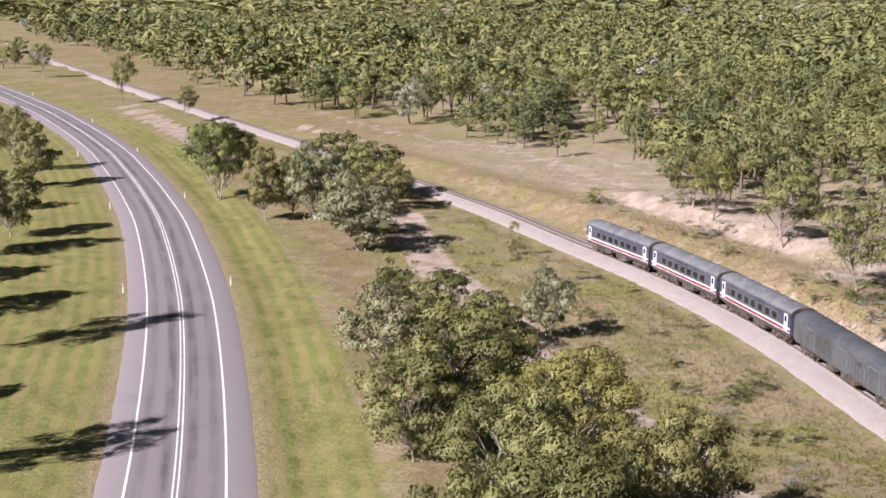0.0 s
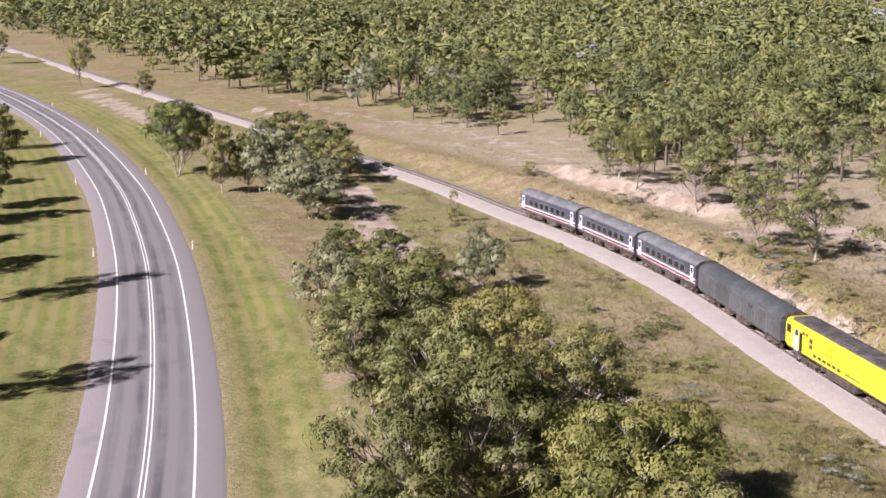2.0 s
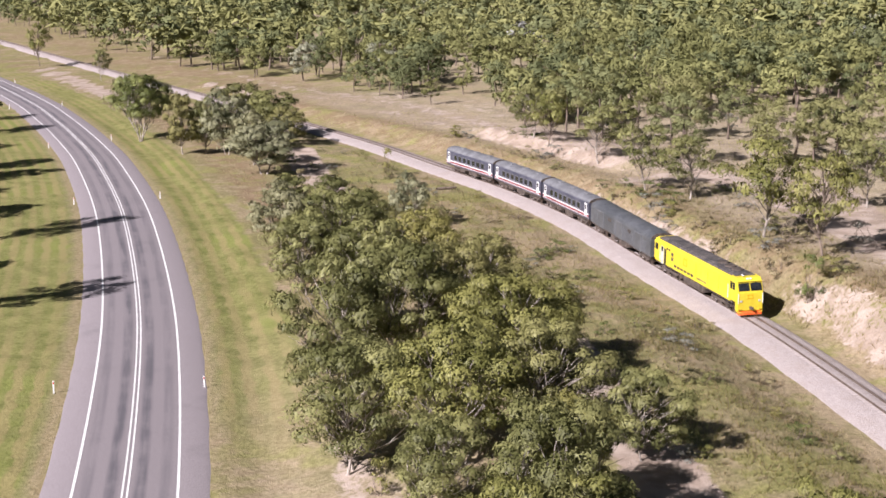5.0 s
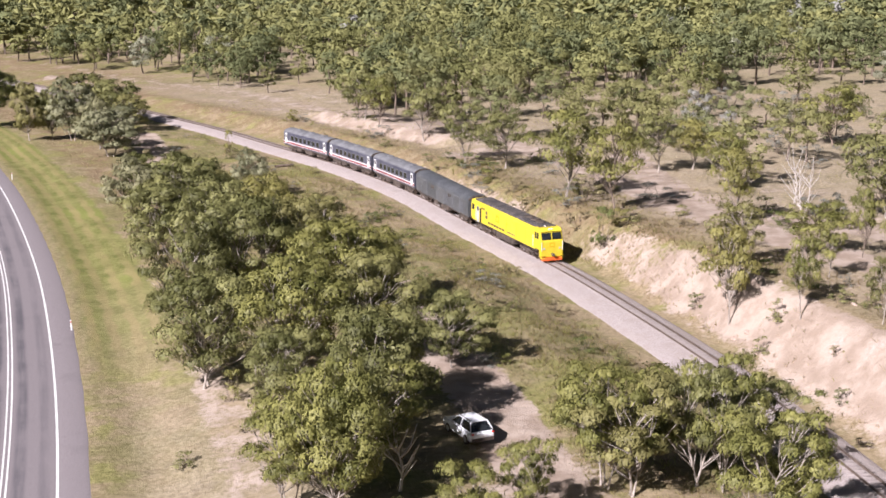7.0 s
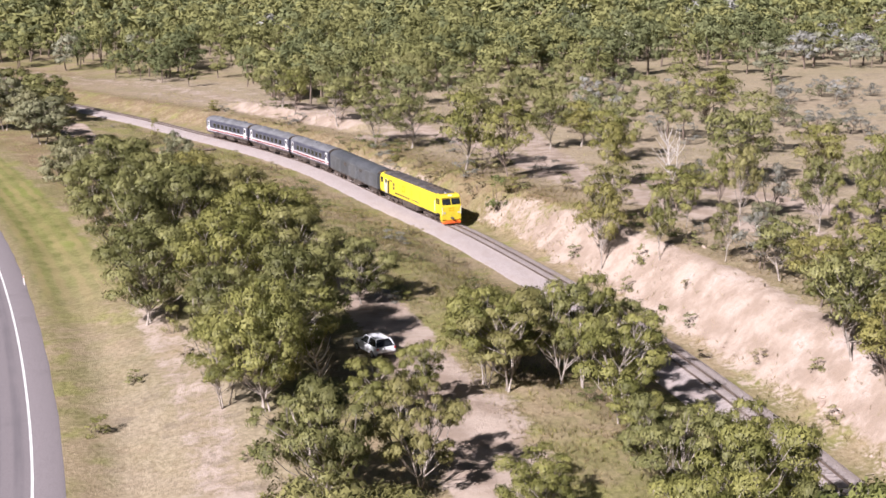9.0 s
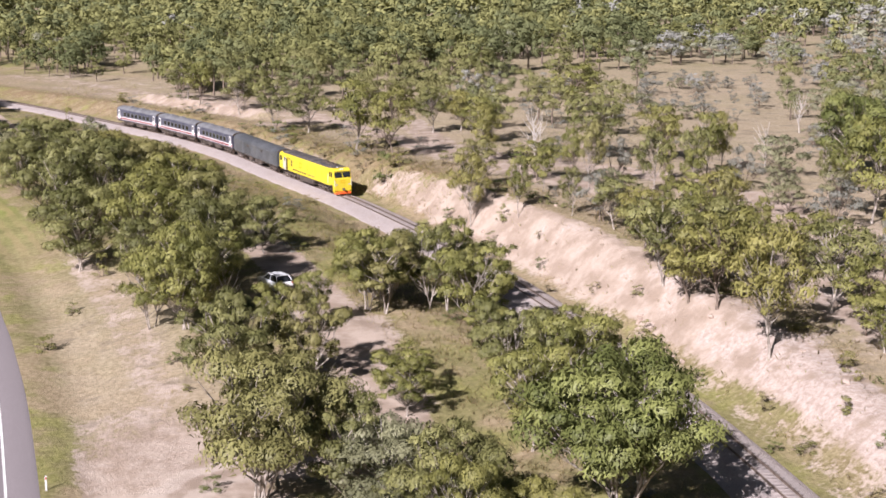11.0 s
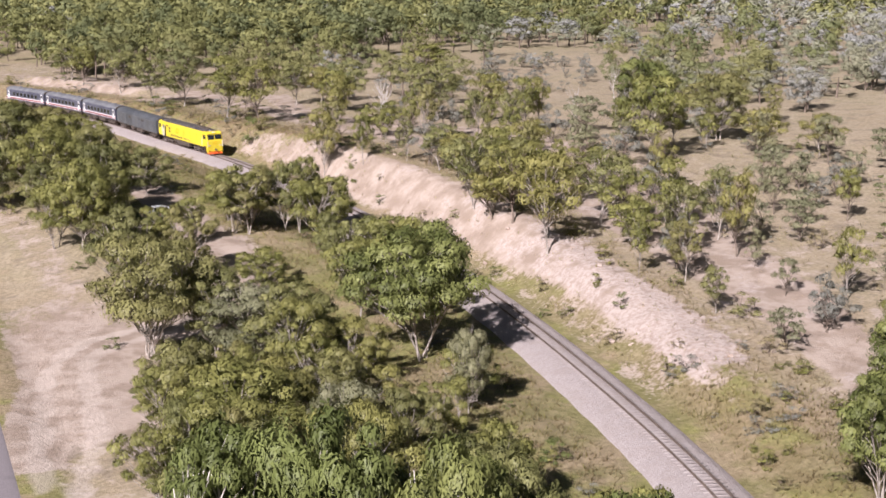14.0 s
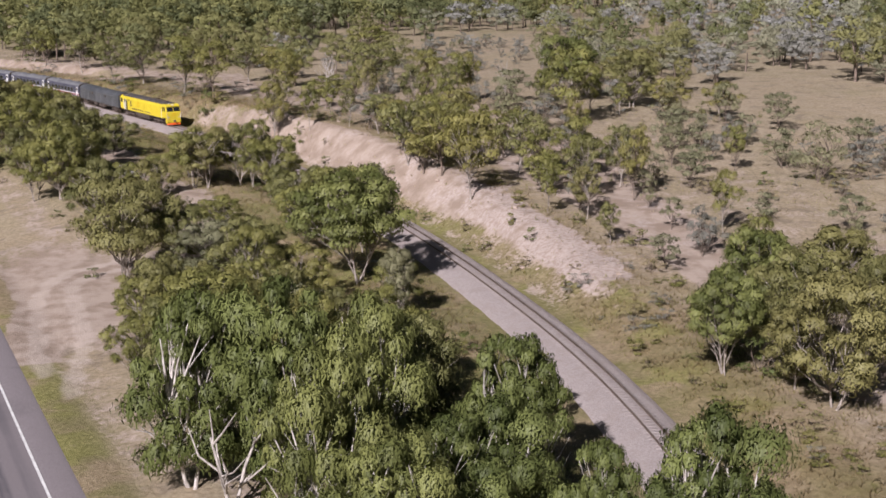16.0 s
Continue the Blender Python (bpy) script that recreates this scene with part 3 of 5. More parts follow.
def grow(seed, stems=1, crown_low=0.35, clumps=26, per=110, size=0.42, droop=0.0, shape="round", bare=0.0, lean=0.1, big=1.0, ruffle=0.30, part_by=0.62, girth=1.0):
    """Trunk and crown of a unit tree: 1 high, 1 wide, to be scaled; made at 10 m by 8 m."""
    rng = np.random.default_rng(seed)
    H, R = 10.0, 4.0
    centres, radii = [], []
    tries = 0
    while len(centres) < clumps and tries < 4000:
        tries += 1
        k = rng.random()
        ang = rng.random() * 2 * np.pi
        z = crown_low + (1 - crown_low) * k
        prof = {"round": np.sin(np.pi * min(0.97, 0.14 + 0.80 * k)) ** 0.6, "flat": 0.45 + 0.6 * np.sin(np.pi * (0.1 + 0.75 * k)), "tall": 0.35 + 0.65 * np.sin(np.pi * (0.08 + 0.84 * k)), "cone": 1.05 - 0.8 * k}[shape]
        rr = R * prof * (rng.random() ** 0.38)
        rr *= 0.82 + 0.25 * np.sin(ang * 2 + seed) * np.cos(ang + seed * 1.7)
        p = np.array([np.cos(ang) * rr, np.sin(ang) * rr, z * H - 0.5])
        rad = (0.46 + 0.86 * rng.random() ** 1.3) * big * (1.1 if shape == "round" else 0.95)
        if all(np.linalg.norm(p - q) > part_by * (rad + s) for q, s in zip(centres, radii)):
            centres.append(p)
            radii.append(rad)
    centres, radii = np.array(centres), np.array(radii)
    limbs = []
    foot = [np.array([rng.normal() * 0.25 * (stems > 1), rng.normal() * 0.25 * (stems > 1), -0.3]) for _ in range(stems)]
    tops = []
    for s in range(stems):
        ang = 2 * np.pi * s / stems + rng.random()
        tip = np.array([np.cos(ang), np.sin(ang), 0]) * (R * 0.38 if stems > 1 else R * lean) + (0, 0, H * (crown_low + 0.38 * (1 - crown_low)))
        mid = foot[s] * 0.5 + tip * 0.5 + rng.normal(size=3) * (0.25, 0.25, 0)
        pts = [foot[s], foot[s] * 0.72 + mid * 0.28 + rng.normal(size=3) * 0.06, mid, tip * 0.7 + mid * 0.3 + rng.normal(size=3) * 0.15, tip]
        r0 = (0.085 / np.sqrt(stems) + 0.025) * girth
        limbs.append(tube(pts, [r0 * 1.5, r0, r0 * 0.8, r0 * 0.62, r0 * 0.42], 7))
        tops.append(np.array(pts))
    for c, rad in zip(centres, radii):
        s = int(np.argmin([np.linalg.norm(t[-1][:2] - c[:2]) for t in tops]))
        k = np.clip((c[2] / H - 0.15) * 1.1, 0.35, 1.0) * 4
        a = tops[s][min(4, int(k))] * (1 - k % 1) + tops[s][min(4, int(k) + 1)] * (k % 1)
        a = a if a[2] < c[2] else tops[s][2]
        m = a * 0.5 + c * 0.5 + rng.normal(size=3) * 0.25 - (0, 0, 0.15)
        limbs.append(tube([a, m, c + (0, 0, 0.1)], np.array([0.062, 0.042, 0.018]) * girth, 3 if girth < 1.3 else 5))
        if clumps > 22:
            e = c + rng.normal(size=3) * rad * 0.55
            limbs.append(tube([m, (m + e) / 2 + rng.normal(size=3) * 0.1, e], [0.035, 0.022, 0.008], 3))
    keep = rng.random(len(centres)) >= bare
    leaves = sprays(rng, centres[keep], radii[keep], per, size, droop, 0.85, ruffle) if keep.any() and per else None
    return join(limbs), leaves


def tree_kind(name, seed, leaf, bark, **how):
    """A finished tree at the origin, 10 m high and about 8 m wide, kept aside as the pattern of its kind."""
    (tv, tf), leaves = grow(seed, **how)
    trunk = mesh_from("trunk", tv, tf, bark, True)
    crown = dress(mesh_from("crown", leaves[0], leaves[1], leaf), leaves[2], leaves[3]) if leaves else None
    return name, trunk, crown


def plant(kind, x, y, tall, wide, label, group, turn, lift=-0.05):
    name, trunk, crown = kind
    ob = new(name)
    part_mesh("trunk", trunk, ob)
    if crown:
        part_mesh("crown", crown, ob)
    ob.matrix_basis = Matrix.LocRotScale((x, y, spot(x, y, lift)), Euler((0, 0, turn)), (wide / 8.0, wide / 8.0, tall / 10.0))
    return tagged(ob, label, "tree" if name.endswith("tree") else "bush", group)


GUM = [tree_kind("gum_tree", 11 + i, (LEAF_OLIVE, LEAF_OLIVE, LEAF_BRIGHT, LEAF_GREY)[i], BARK_PALE, stems=1 + i % 3, crown_low=0.28, clumps=54, per=330, size=0.27, big=0.95, droop=0.12, bare=0.08) for i in range(4)]
GUM_STEMS = [tree_kind("gum_tree", 16 + i, (LEAF_OLIVE, LEAF_GREEN)[i], BARK_PALE, stems=6, crown_low=0.44, clumps=50, per=400, size=0.26, big=0.98, droop=0.35, bare=0.06) for i in range(2)]
GUM_PLAIN = [tree_kind("gum_tree", 21 + i, (LEAF_OLIVE, LEAF_GREY, LEAF_OLIVE)[i], BARK_PALE, stems=1 + i % 2, crown_low=0.30, clumps=36, per=125, size=0.50, big=1.0, droop=0.0) for i in range(3)]
GUM_OPEN = [tree_kind("gum_tree", 31 + i, (LEAF_BRIGHT, LEAF_OLIVE, LEAF_BRIGHT)[i], BARK_PALE, stems=1 + i, crown_low=0.40, clumps=34, per=320, size=0.27, big=0.95, shape="flat", droop=0.3, bare=0.06) for i in range(3)]
GUM_WEEP = [tree_kind("weeping_gum_tree", 51 + i, (LEAF_DARK, LEAF_GREEN, LEAF_DARK)[i], BARK_WHITE, stems=2 + i % 2, crown_low=0.22, clumps=66, per=470, size=0.27, big=1.0, droop=0.5, bare=0.05, part_by=0.70, girth=1.3) for i in range(3)]
GUM_TALL = [tree_kind("gum_tree", 71 + i, (LEAF_BRIGHT, LEAF_OLIVE, LEAF_BRIGHT)[i], (BARK_PALE, BARK_PALE, BARK_BROWN)[i], stems=1, crown_low=0.45, clumps=32, per=125, size=0.37, big=1.05, shape="tall", droop=0.15, part_by=0.52) for i in range(3)]
IRONBARK = [tree_kind("ironbark_tree", 91 + i, (LEAF_GREY, LEAF_ASH, LEAF_GREY)[i], BARK_BROWN, stems=1 + i, crown_low=0.28, clumps=20, per=80, size=0.48, bare=0.12 * i, droop=0.1, part_by=0.55) for i in range(3)]
BUSH = [tree_kind("bush", 111 + i, (LEAF_DARK, LEAF_OLIVE, LEAF_BRIGHT)[i], BARK_BROWN, stems=3, crown_low=0.12, clumps=11, per=55, size=0.62, big=1.2, shape="cone") for i in range(3)]
BUSH_DRY = tree_kind("dry_bush", 121, LEAF_DRY, BARK_BROWN, stems=3, crown_low=0.12, clumps=11, per=55, size=0.58, big=1.1, shape="round")
BUSH_GREY = tree_kind("grey_bush", 125, LEAF_ASH, BARK_BROWN, stems=3, crown_low=0.10, clumps=11, per=55, size=0.58, big=1.1, shape="tall")
DEAD = [tree_kind("dead_tree", 131 + i, LEAF_DRY, BARK_DEAD, stems=1 + i, crown_low=0.40, clumps=16, per=0, shape="round", big=1.3, girth=1.5) for i in range(2)]
chance = random.Random(7)


def plant_all(kinds, places, label, group, sink=-0.05):
    for n, (x, y, tall, wide) in enumerate(places):
        plant(kinds[(n * 5 + n // 3) % len(kinds)], x, y, tall, wide, label, group, chance.random() * 6.28, sink)


ROADSIDE = [(-69.6, 224.6, 10.6, 9.0), (-89.8, 374.3, 13.1, 8.1), (-63.5, 327.2, 8.5, 6.1), (-137.8, 461.8, 11.3, 8.6), (-154.0, 484.9, 9.5, 6.0), (-59.4, 180.8, 9.3, 8.4), (-56, 136, 13, 9), (-60, 168, 12, 10), (-52, 100, 13, 9), (-63, 150, 12, 9), (-72, 198, 11, 9), (-78, 240, 12, 9)]
plant_all(GUM_PLAIN + GUM_TALL, ROADSIDE, "olive-green gum tree on the grassy road verge", "roadside gum trees")
plant_all(GUM_TALL[:2], [(-48.0, 121.0, 18.6, 9.0), (-41.5, 87.0, 16.8, 8.5)], "tall slender gum tree on the grassy road verge", "roadside gum trees")
plant_all(GUM_STEMS[1:], [(-36.4, 212.9, 12.8, 13.2)], "lone dark green gum tree with a domed crown", "roadside gum trees")

CLUMP_N = [(-26.7, 194.1, 10.3, 6.7), (-22.7, 194.9, 9.9, 6.0), (-18.8, 193.3, 11.2, 8.1), (-11.4, 171.8, 8.5, 10.9), (-18.2, 220.3, 9.5, 11.1), (-12.3, 214.8, 9.0, 10.8), (-9.1, 204.3, 7.1, 7.7), (9.9, 129.3, 6.9, 4.9), (-5.3, 129.6, 6.8, 6.5), (-0.3, 127.9, 7.0, 8.0), (3.5, 125.9, 5.8, 6.2), (-14, 182, 9, 8), (-6, 118, 8, 7)]
plant_all(GUM_PLAIN, [(x, y, h, w * 1.15) for x, y, h, w in CLUMP_N], "olive-green gum tree in the strip between road and railway", "gum trees between road and railway")
CLUMP_MID = [(0.7, 98.4, 10.5, 11.2), (-2.6, 94.1, 8.5, 8.0), (9, 90.8, 9.0, 9.0), (14.2, 76.8, 8.5, 7), (6.1, 63.6, 11.0, 9.7), (13.8, 58.3, 9.5, 9.4), (0.8, 60.6, 11, 8), (2.0, 44.9, 9.4, 8.6), (8.9, 43.2, 10.0, 8.6), (15.5, 46.5, 9.0, 8), (12.9, 28.1, 10.0, 8.4), (9.2, 17.0, 10.0, 7), (21.5, 43, 6.5, 5.8), (7.0, 34.5, 7.0, 6.4), (15.2, 34, 8.0, 5.4), (4, 76, 10.5, 9), (10, 70, 9.5, 8), (18, 63, 7.5, 6), (3, 108, 8.5, 7)]
plant_all(GUM, [(x, y, h, w * 1.15) for x, y, h, w in CLUMP_MID], "dense olive-green gum tree in the strip between road and railway", "gum trees between road and railway")
CLUMP_CAR = [(8.9, 17.1, 7.5, 6.0), (12.6, 24.0, 7.5, 7), (11.1, 0.0, 9.0, 6.6), (17.1, 1.0, 8.0, 6.1), (16.4, 12.0, 5.0, 4.4), (29.0, 21.0, 7.0, 8.3), (34.4, 17.8, 9.4, 5.4), (38.5, 21.4, 7.5, 7.5), (34.6, 5.4, 4.0, 3.4), (36.1, -5.2, 6.0, 3.6), (37.7, -9.2, 8.0, 4.6), (9.8, -0.7, 9.0, 7.5), (14.3, -21.0, 8.0, 6.6), (22.9, -6.6, 5.0, 4.8), (34.6, 7.3, 3.7, 3.6), (34.6, 10.0, 8.5, 7), (27.9, 17.0, 7.9, 8.1), (35.0, -11.1, 9.0, 7.4), (17.9, -34.2, 8.0, 5.2), (26.5, 18.3, 8, 5.7)]
plant_all(GUM_OPEN, [(x, y, h, w * 1.12) for x, y, h, w in CLUMP_CAR], "open-crowned bright green gum tree beside the sandy clearing", "gum trees round the clearing")
plant_all(GUM_STEMS, [(9.1, -19.2, 10.8, 12.0), (30.6, -28.8, 12.2, 13.4)], "tall many-stemmed gum tree with pale trunks beside the clearing", "gum trees round the clearing")
CLUMP_TRACK = [(20.5, 13.5, 5.5, 4.5), (32.3, -2.1, 7.0, 6.4), (37.0, -3.5, 7.5, 5.6), (29.9, -15.4, 8.0, 7.4), (35.9, -17.1, 7.5, 5.6), (24.2, -1.5, 4.0, 5.4), (37.0, 15.5, 5.4, 6.4), (33.0, 17.9, 8.4, 7.6), (6.5, 20.0, 7.5, 6.3), (27.5, 24.5, 6.0, 5.6)]
plant_all(GUM_OPEN + GUM[1:2], CLUMP_TRACK, "green gum tree close beside the railway ballast", "gum trees round the clearing")
CLUMP_LOW = [(5.5, -41.8, 6.0, 5.2), (8.6, -43.8, 7.0, 6.2), (5.2, -52.0, 7.0, 6.4), (7.4, -57.8, 8.0, 6.0), (2.4, -53.0, 6.0, 5.2), (18.0, -38.0, 6.0, 5.4), (19.6, -44.7, 6.0, 5.2), (5.7, -34.6, 3.3, 2.9), (12.5, -36.5, 5.0, 4.4), (6.0, -36.6, 5, 4.7), (8.2, -39.7, 6, 5.3), (12.2, -33.8, 5, 4.6), (16.5, -25.7, 4, 4.2), (18.4, -43.4, 5, 4.3), (29.2, -42.0, 5.6, 4.8)]
plant_all(GUM_OPEN, CLUMP_LOW, "low bushy bright green gum tree at the clearing's edge", "gum trees south of the clearing")
CLUMP_S = [(19.4, -27.6, 7.7, 6.9), (32.8, -7.5, 8.5, 7.2), (28.6, -43.6, 7.3, 3.8), (9.6, -48.6, 8.0, 9.1), (17.0, -46.0, 7.0, 5.8), (19.2, -54.9, 7.0, 5), (11.4, -66.0, 10.0, 7), (21.2, -63.6, 7.0, 5.2), (14.6, -79.1, 11.0, 6.4), (14.0, -58, 7.5, 6), (6, -56, 8, 7), (13, -44, 6.5, 6), (5, -62, 9, 7), (24, -50, 5.5, 4.5), (23, -34, 6, 5), (15.5, -52, 7, 6), (17, -70, 9, 6.5), (25, -74, 6, 5), (19.3, -31.6, 7.6, 7.3), (16.2, -23.4, 7, 7.6), (7.3, -41.5, 8, 6)]
plant_all(GUM + GUM_OPEN, [(x, y, h, w * 1.08) for x, y, h, w in CLUMP_S], "olive-green gum tree near the railway", "gum trees south of the clearing")
WEEP = [(1.0, -74.0, 13.0, 9.6), (5.9, -77.1, 14.0, 9.6), (10.0, -82.0, 13.5, 9.0), (3.9, -89.5, 13.0, 8.4), (18.1, -85.0, 11.0, 7.4), (14.1, -91.1, 9.5, 7.6), (20.2, -103.2, 12.0, 8.4), (5.6, -96.2, 10.0, 7.8), (16.7, -98.5, 9.0, 5), (10.5, -92, 9, 7)]
plant_all(GUM_WEEP, WEEP, "large weeping gum tree with hanging dense green foliage", "weeping gum trees")
EAST_NEAR = [(48.1, 103.4, 10.9, 9.3), (50.9, 91.9, 10.5, 6.7), (66.3, 120.2, 8.0, 6.8), (42.4, 138.5, 9.1, 6.8), (61.5, 81.2, 8.2, 5.1), (62.1, 62.6, 5.7, 6.2), (101.0, 136.5, 9.7, 9.8), (32.9, 183.4, 8.5, 7.2), (52.7, 45.4, 7.3, 2.9), (71.8, 121.3, 6.9, 8.1), (34.5, 176.6, 8.9, 6.0), (40.0, 160.9, 8.9, 8.4), (46.7, 131.1, 8.3, 7.4), (49.5, 53.3, 9.3, 4.7)]
plant_all(GUM_TALL, [(x, y, h, w * 1.25) for x, y, h, w in EAST_NEAR], "slender gum tree on the bank above the cutting", "gum trees above the cutting")
EAST_CUT = [(53.7, -9.0, 10.8, 7.2), (54.5, 11.5, 8.8, 6.7), (69.7, 28.8, 6.2, 7.8), (86.2, 23.0, 11.7, 9.2), (111.4, 42.8, 8.6, 9.9), (63.2, -8.7, 6.8, 5.0), (68.8, -8.8, 8.3, 6.2), (59.9, -25.9, 6.1, 3.9), (70.1, -20.1, 9.1, 3.7), (103.5, 21.1, 6.6, 6.6), (78.2, 77.7, 9.4, 9.9), (84.0, 69.7, 8.3, 6.6), (68.8, 102.4, 7.6, 5.9), (52.5, 58.7, 6.7, 5.5), (66.5, 6.8, 6.9, 6.8), (111.4, 18.5, 5.9, 5.9), (57.4, -34.8, 4.5, 2.7), (59, 4, 7.5, 6), (62, 20, 7, 6.5), (58, 30, 6, 6), (55.2, 2.5, 9.5, 7.6), (56.5, 15, 6, 7.5), (64, -2.3, 8.3, 8), (54.5, 6.4, 6.5, 6), (62, -13, 5, 5.6), (61, 10, 7.5, 6.5), (57.5, 22, 6.5, 6)]
plant_all(GUM_TALL + GUM_OPEN[:1], [(x, y, h, w * 1.2) for x, y, h, w in EAST_CUT], "slender gum tree on the sandy bank east of the cutting", "gum trees above the cutting")
EAST_S = [(44.6, -71.6, 8.8, 6.8), (46.8, -82.5, 10.7, 9.6), (63.7, -63.2, 8.2, 9.8), (61.7, -69.8, 6.5, 5.8), (99.3, 45.9, 11.5, 11.6), (105.1, 33.7, 9.3, 9.3), (52, -88, 9, 8), (51, -73, 10, 8.5), (55.5, -62, 9, 8.5), (49.5, -66, 6.5, 5.5), (58, -75, 9, 8), (47.5, -77, 6.5, 6)]
plant_all(GUM_STEMS[1:] + GUM[:2], EAST_S, "dark green gum tree on the far side of the railway", "gum trees above the cutting")
EAST_GREY = [(108.2, 12.7, 7.3, 5.2), (102.3, 19.9, 6.6, 6.2), (61.7, -21.8, 5.3, 4.6), (65.3, -41.3, 3.7, 4.8), (113.7, 6.7, 6.4, 6.8), (96.6, -22.3, 7.9, 7.9), (78.9, -33.5, 3.3, 4.5), (63.7, -42.5, 5.4, 3.5), (66.5, -33.1, 3.9, 2.8), (84.7, -6.8, 6.1, 4.2), (69.5, -24.1, 4.2, 2.6), (72, -5, 5, 5), (75, 5, 5.5, 5), (80, -18, 5, 5), (90, 2, 6, 6)]
plant_all(IRONBARK, EAST_GREY, "thin grey-green ironbark on pale sandy soil", "grey ironbarks on the plain")
plant_all(DEAD, [(73.2, 91.0, 8.0, 5.5), (69.0, 80.0, 7.8, 5.8), (155.6, 291.8, 9.2, 6.2), (214.2, 311.4, 9.8, 5.0), (95, 60, 7, 5), (120, 90, 8, 5)], "bleached bare dead tree on the plain", "dead trees")
BUSHES = [(46.8, 83.3, 5.4, 3.8), (8.0, 169.3, 4.9, 3.4), (-7.4, 149.0, 5.2, 4.4), (51.8, 48.1, 2.4, 2.5), (26.3, 113.4, 1.8, 4.2), (3.7, 40.1, 2.9, 2.4), (52.5, -21.5, 1.6, 2.0), (47.5, -42.4, 1.5, 2.3), (38.8, 235.5, 5.0, 7.0), (47.7, -72.6, 3.5, 5.4), (30, 90, 1.4, 3), (28, 75, 1.6, 3), (31, 60, 1.2, 2.4), (34, 48, 1.5, 3), (24, 100, 1.5, 3.5), (20, 120, 2, 3), (26, -36, 1.6, 3), (30, -55, 1.8, 3), (26, -70, 2.2, 4), (-3, 20, 1.6, 3), (0, 30, 1.2, 2.6), (14, 138, 2, 3.6)]
plant_all(BUSH, BUSHES, "low green bush in the dry grass", "bushes")
plant_all([BUSH_DRY, BUSH_GREY], [(-5, 152, 4.2, 4.6), (10, 30, 2.2, 3.5), (12, 8, 2, 3), (47, -55, 1.5, 3.2), (52, -60, 1.4, 3), (56, -45, 1.6, 3), (50, 100, 3.5, 5), (54, 110, 3, 4), (46, 92, 3, 4), (44.5, 104, 1.8, 4.2), (46.5, 98, 2.4, 4.6), (43.5, 113, 2, 4), (50.5, 87, 2.2, 4.4), (41, 124, 1.8, 3.6), (38, 138, 1.6, 3.4)], "dry greyish bush in straw grass", "bushes")


plant_all(DEAD, [(16.5, 37.0, 6.0, 5.0), (11.0, 50.0, 6.5, 5.5), (13.5, 20.0, 5.5, 5.0), (3.0, 70.0, 7.0, 5.5), (22, -20, 4.0, 4.0), (30.0, -38.0, 4.0, 3.0), (12.5, -73.0, 7.0, 7.0), (2.4, -79.0, 8.0, 8.5), (18.6, -88.5, 7.0, 5.0)], "bare grey dead branches among living gum trees", "dead trees")


BANK = [(50.5, 33, 1.4, 2.2), (51.5, 21, 1.2, 2.0), (51, 8, 1.6, 2.4), (49.8, -4, 1.2, 2.4), (50.5, -14, 1.6, 2.6), (49, -22, 1.3, 2.8), (51.5, -28, 1.8, 2.2), (48.2, -32, 1.4, 2.6), (49.5, 46, 1.8, 2.4), (48.8, 60, 1.6, 2.6), (52.5, 38, 1.0, 1.8), (53, 14, 1.2, 2.2), (47.5, -20, 0.9, 2.0), (48.6, 26, 0.9, 1.8)]
plant_all([BUSH[0], BUSH_DRY, BUSH[1], BUSH_GREY], BANK, "small bush rooted on the sandy cutting slope", "bushes")


def low_scrub(count):
    rng = np.random.default_rng(31)
    made = 0
    while made < count:
        x, y = rng.uniform(-8, 60), rng.uniform(-95, 200)
        d, r = float(across(rail_x, np.array(x), np.array(y))), float(across(road_x, np.array(x), np.array(y)))
        west = r > 19 and -26 < d < -5.5 or 14 < r < 20 and -25 < y < 60 and d < -5.5
        east = 11 < d < 22 or (5.5 < d < 11 and not -40 < y < 62)
        if not (west or east) or (abs(x - 22) < 6 and -12 < y < 40):
            continue
        made += 1
        kind = BUSH[made % 3] if rng.random() < 0.62 else (BUSH_DRY, BUSH_GREY)[made % 2]
        tall = rng.uniform(0.5, 1.5) * (1.5 if d > 0 and y > 66 else 1.0)
        plant(kind, x, y, tall, tall * rng.uniform(1.6, 2.6), "low straggly bush in dry grass beside the railway", "bushes", rng.random() * 6.28)


low_scrub(190)


def verge_scrub(count):
    """Straw and green low brush on the grassy slope east of the rails, past the end of the cutting."""
    rng = np.random.default_rng(57)
    for n in range(count):
        y = rng.uniform(-95, -40)
        d = rng.uniform(4.6, 17)
        tall = rng.uniform(0.4, 1.2)
        kind = (BUSH_GREY, BUSH[2], BUSH_DRY, BUSH[2], BUSH[1])[n % 5]
        plant(kind, float(rail_x(y)) + d, y, tall, tall * rng.uniform(1.8, 3.0), "low straw and green brush in dry grass east of the rails", "bushes", rng.random() * 6.28)


verge_scrub(50)


def open_flat(x, y):
    """1 on the grassy flats that lie open among the eastern woods."""
    a = ((x - 98) * 0.80 + (y - 82) * 0.60) / 36, ((y - 82) * 0.80 - (x - 98) * 0.60) / 15
    b = ((x - 128) * 0.80 + (y - 28) * 0.60) / 34, ((y - 28) * 0.80 - (x - 128) * 0.60) / 13
    return np.maximum(np.exp(-(a[0] ** 2 + a[1] ** 2) ** 2), np.exp(-(b[0] ** 2 + b[1] ** 2) ** 2))


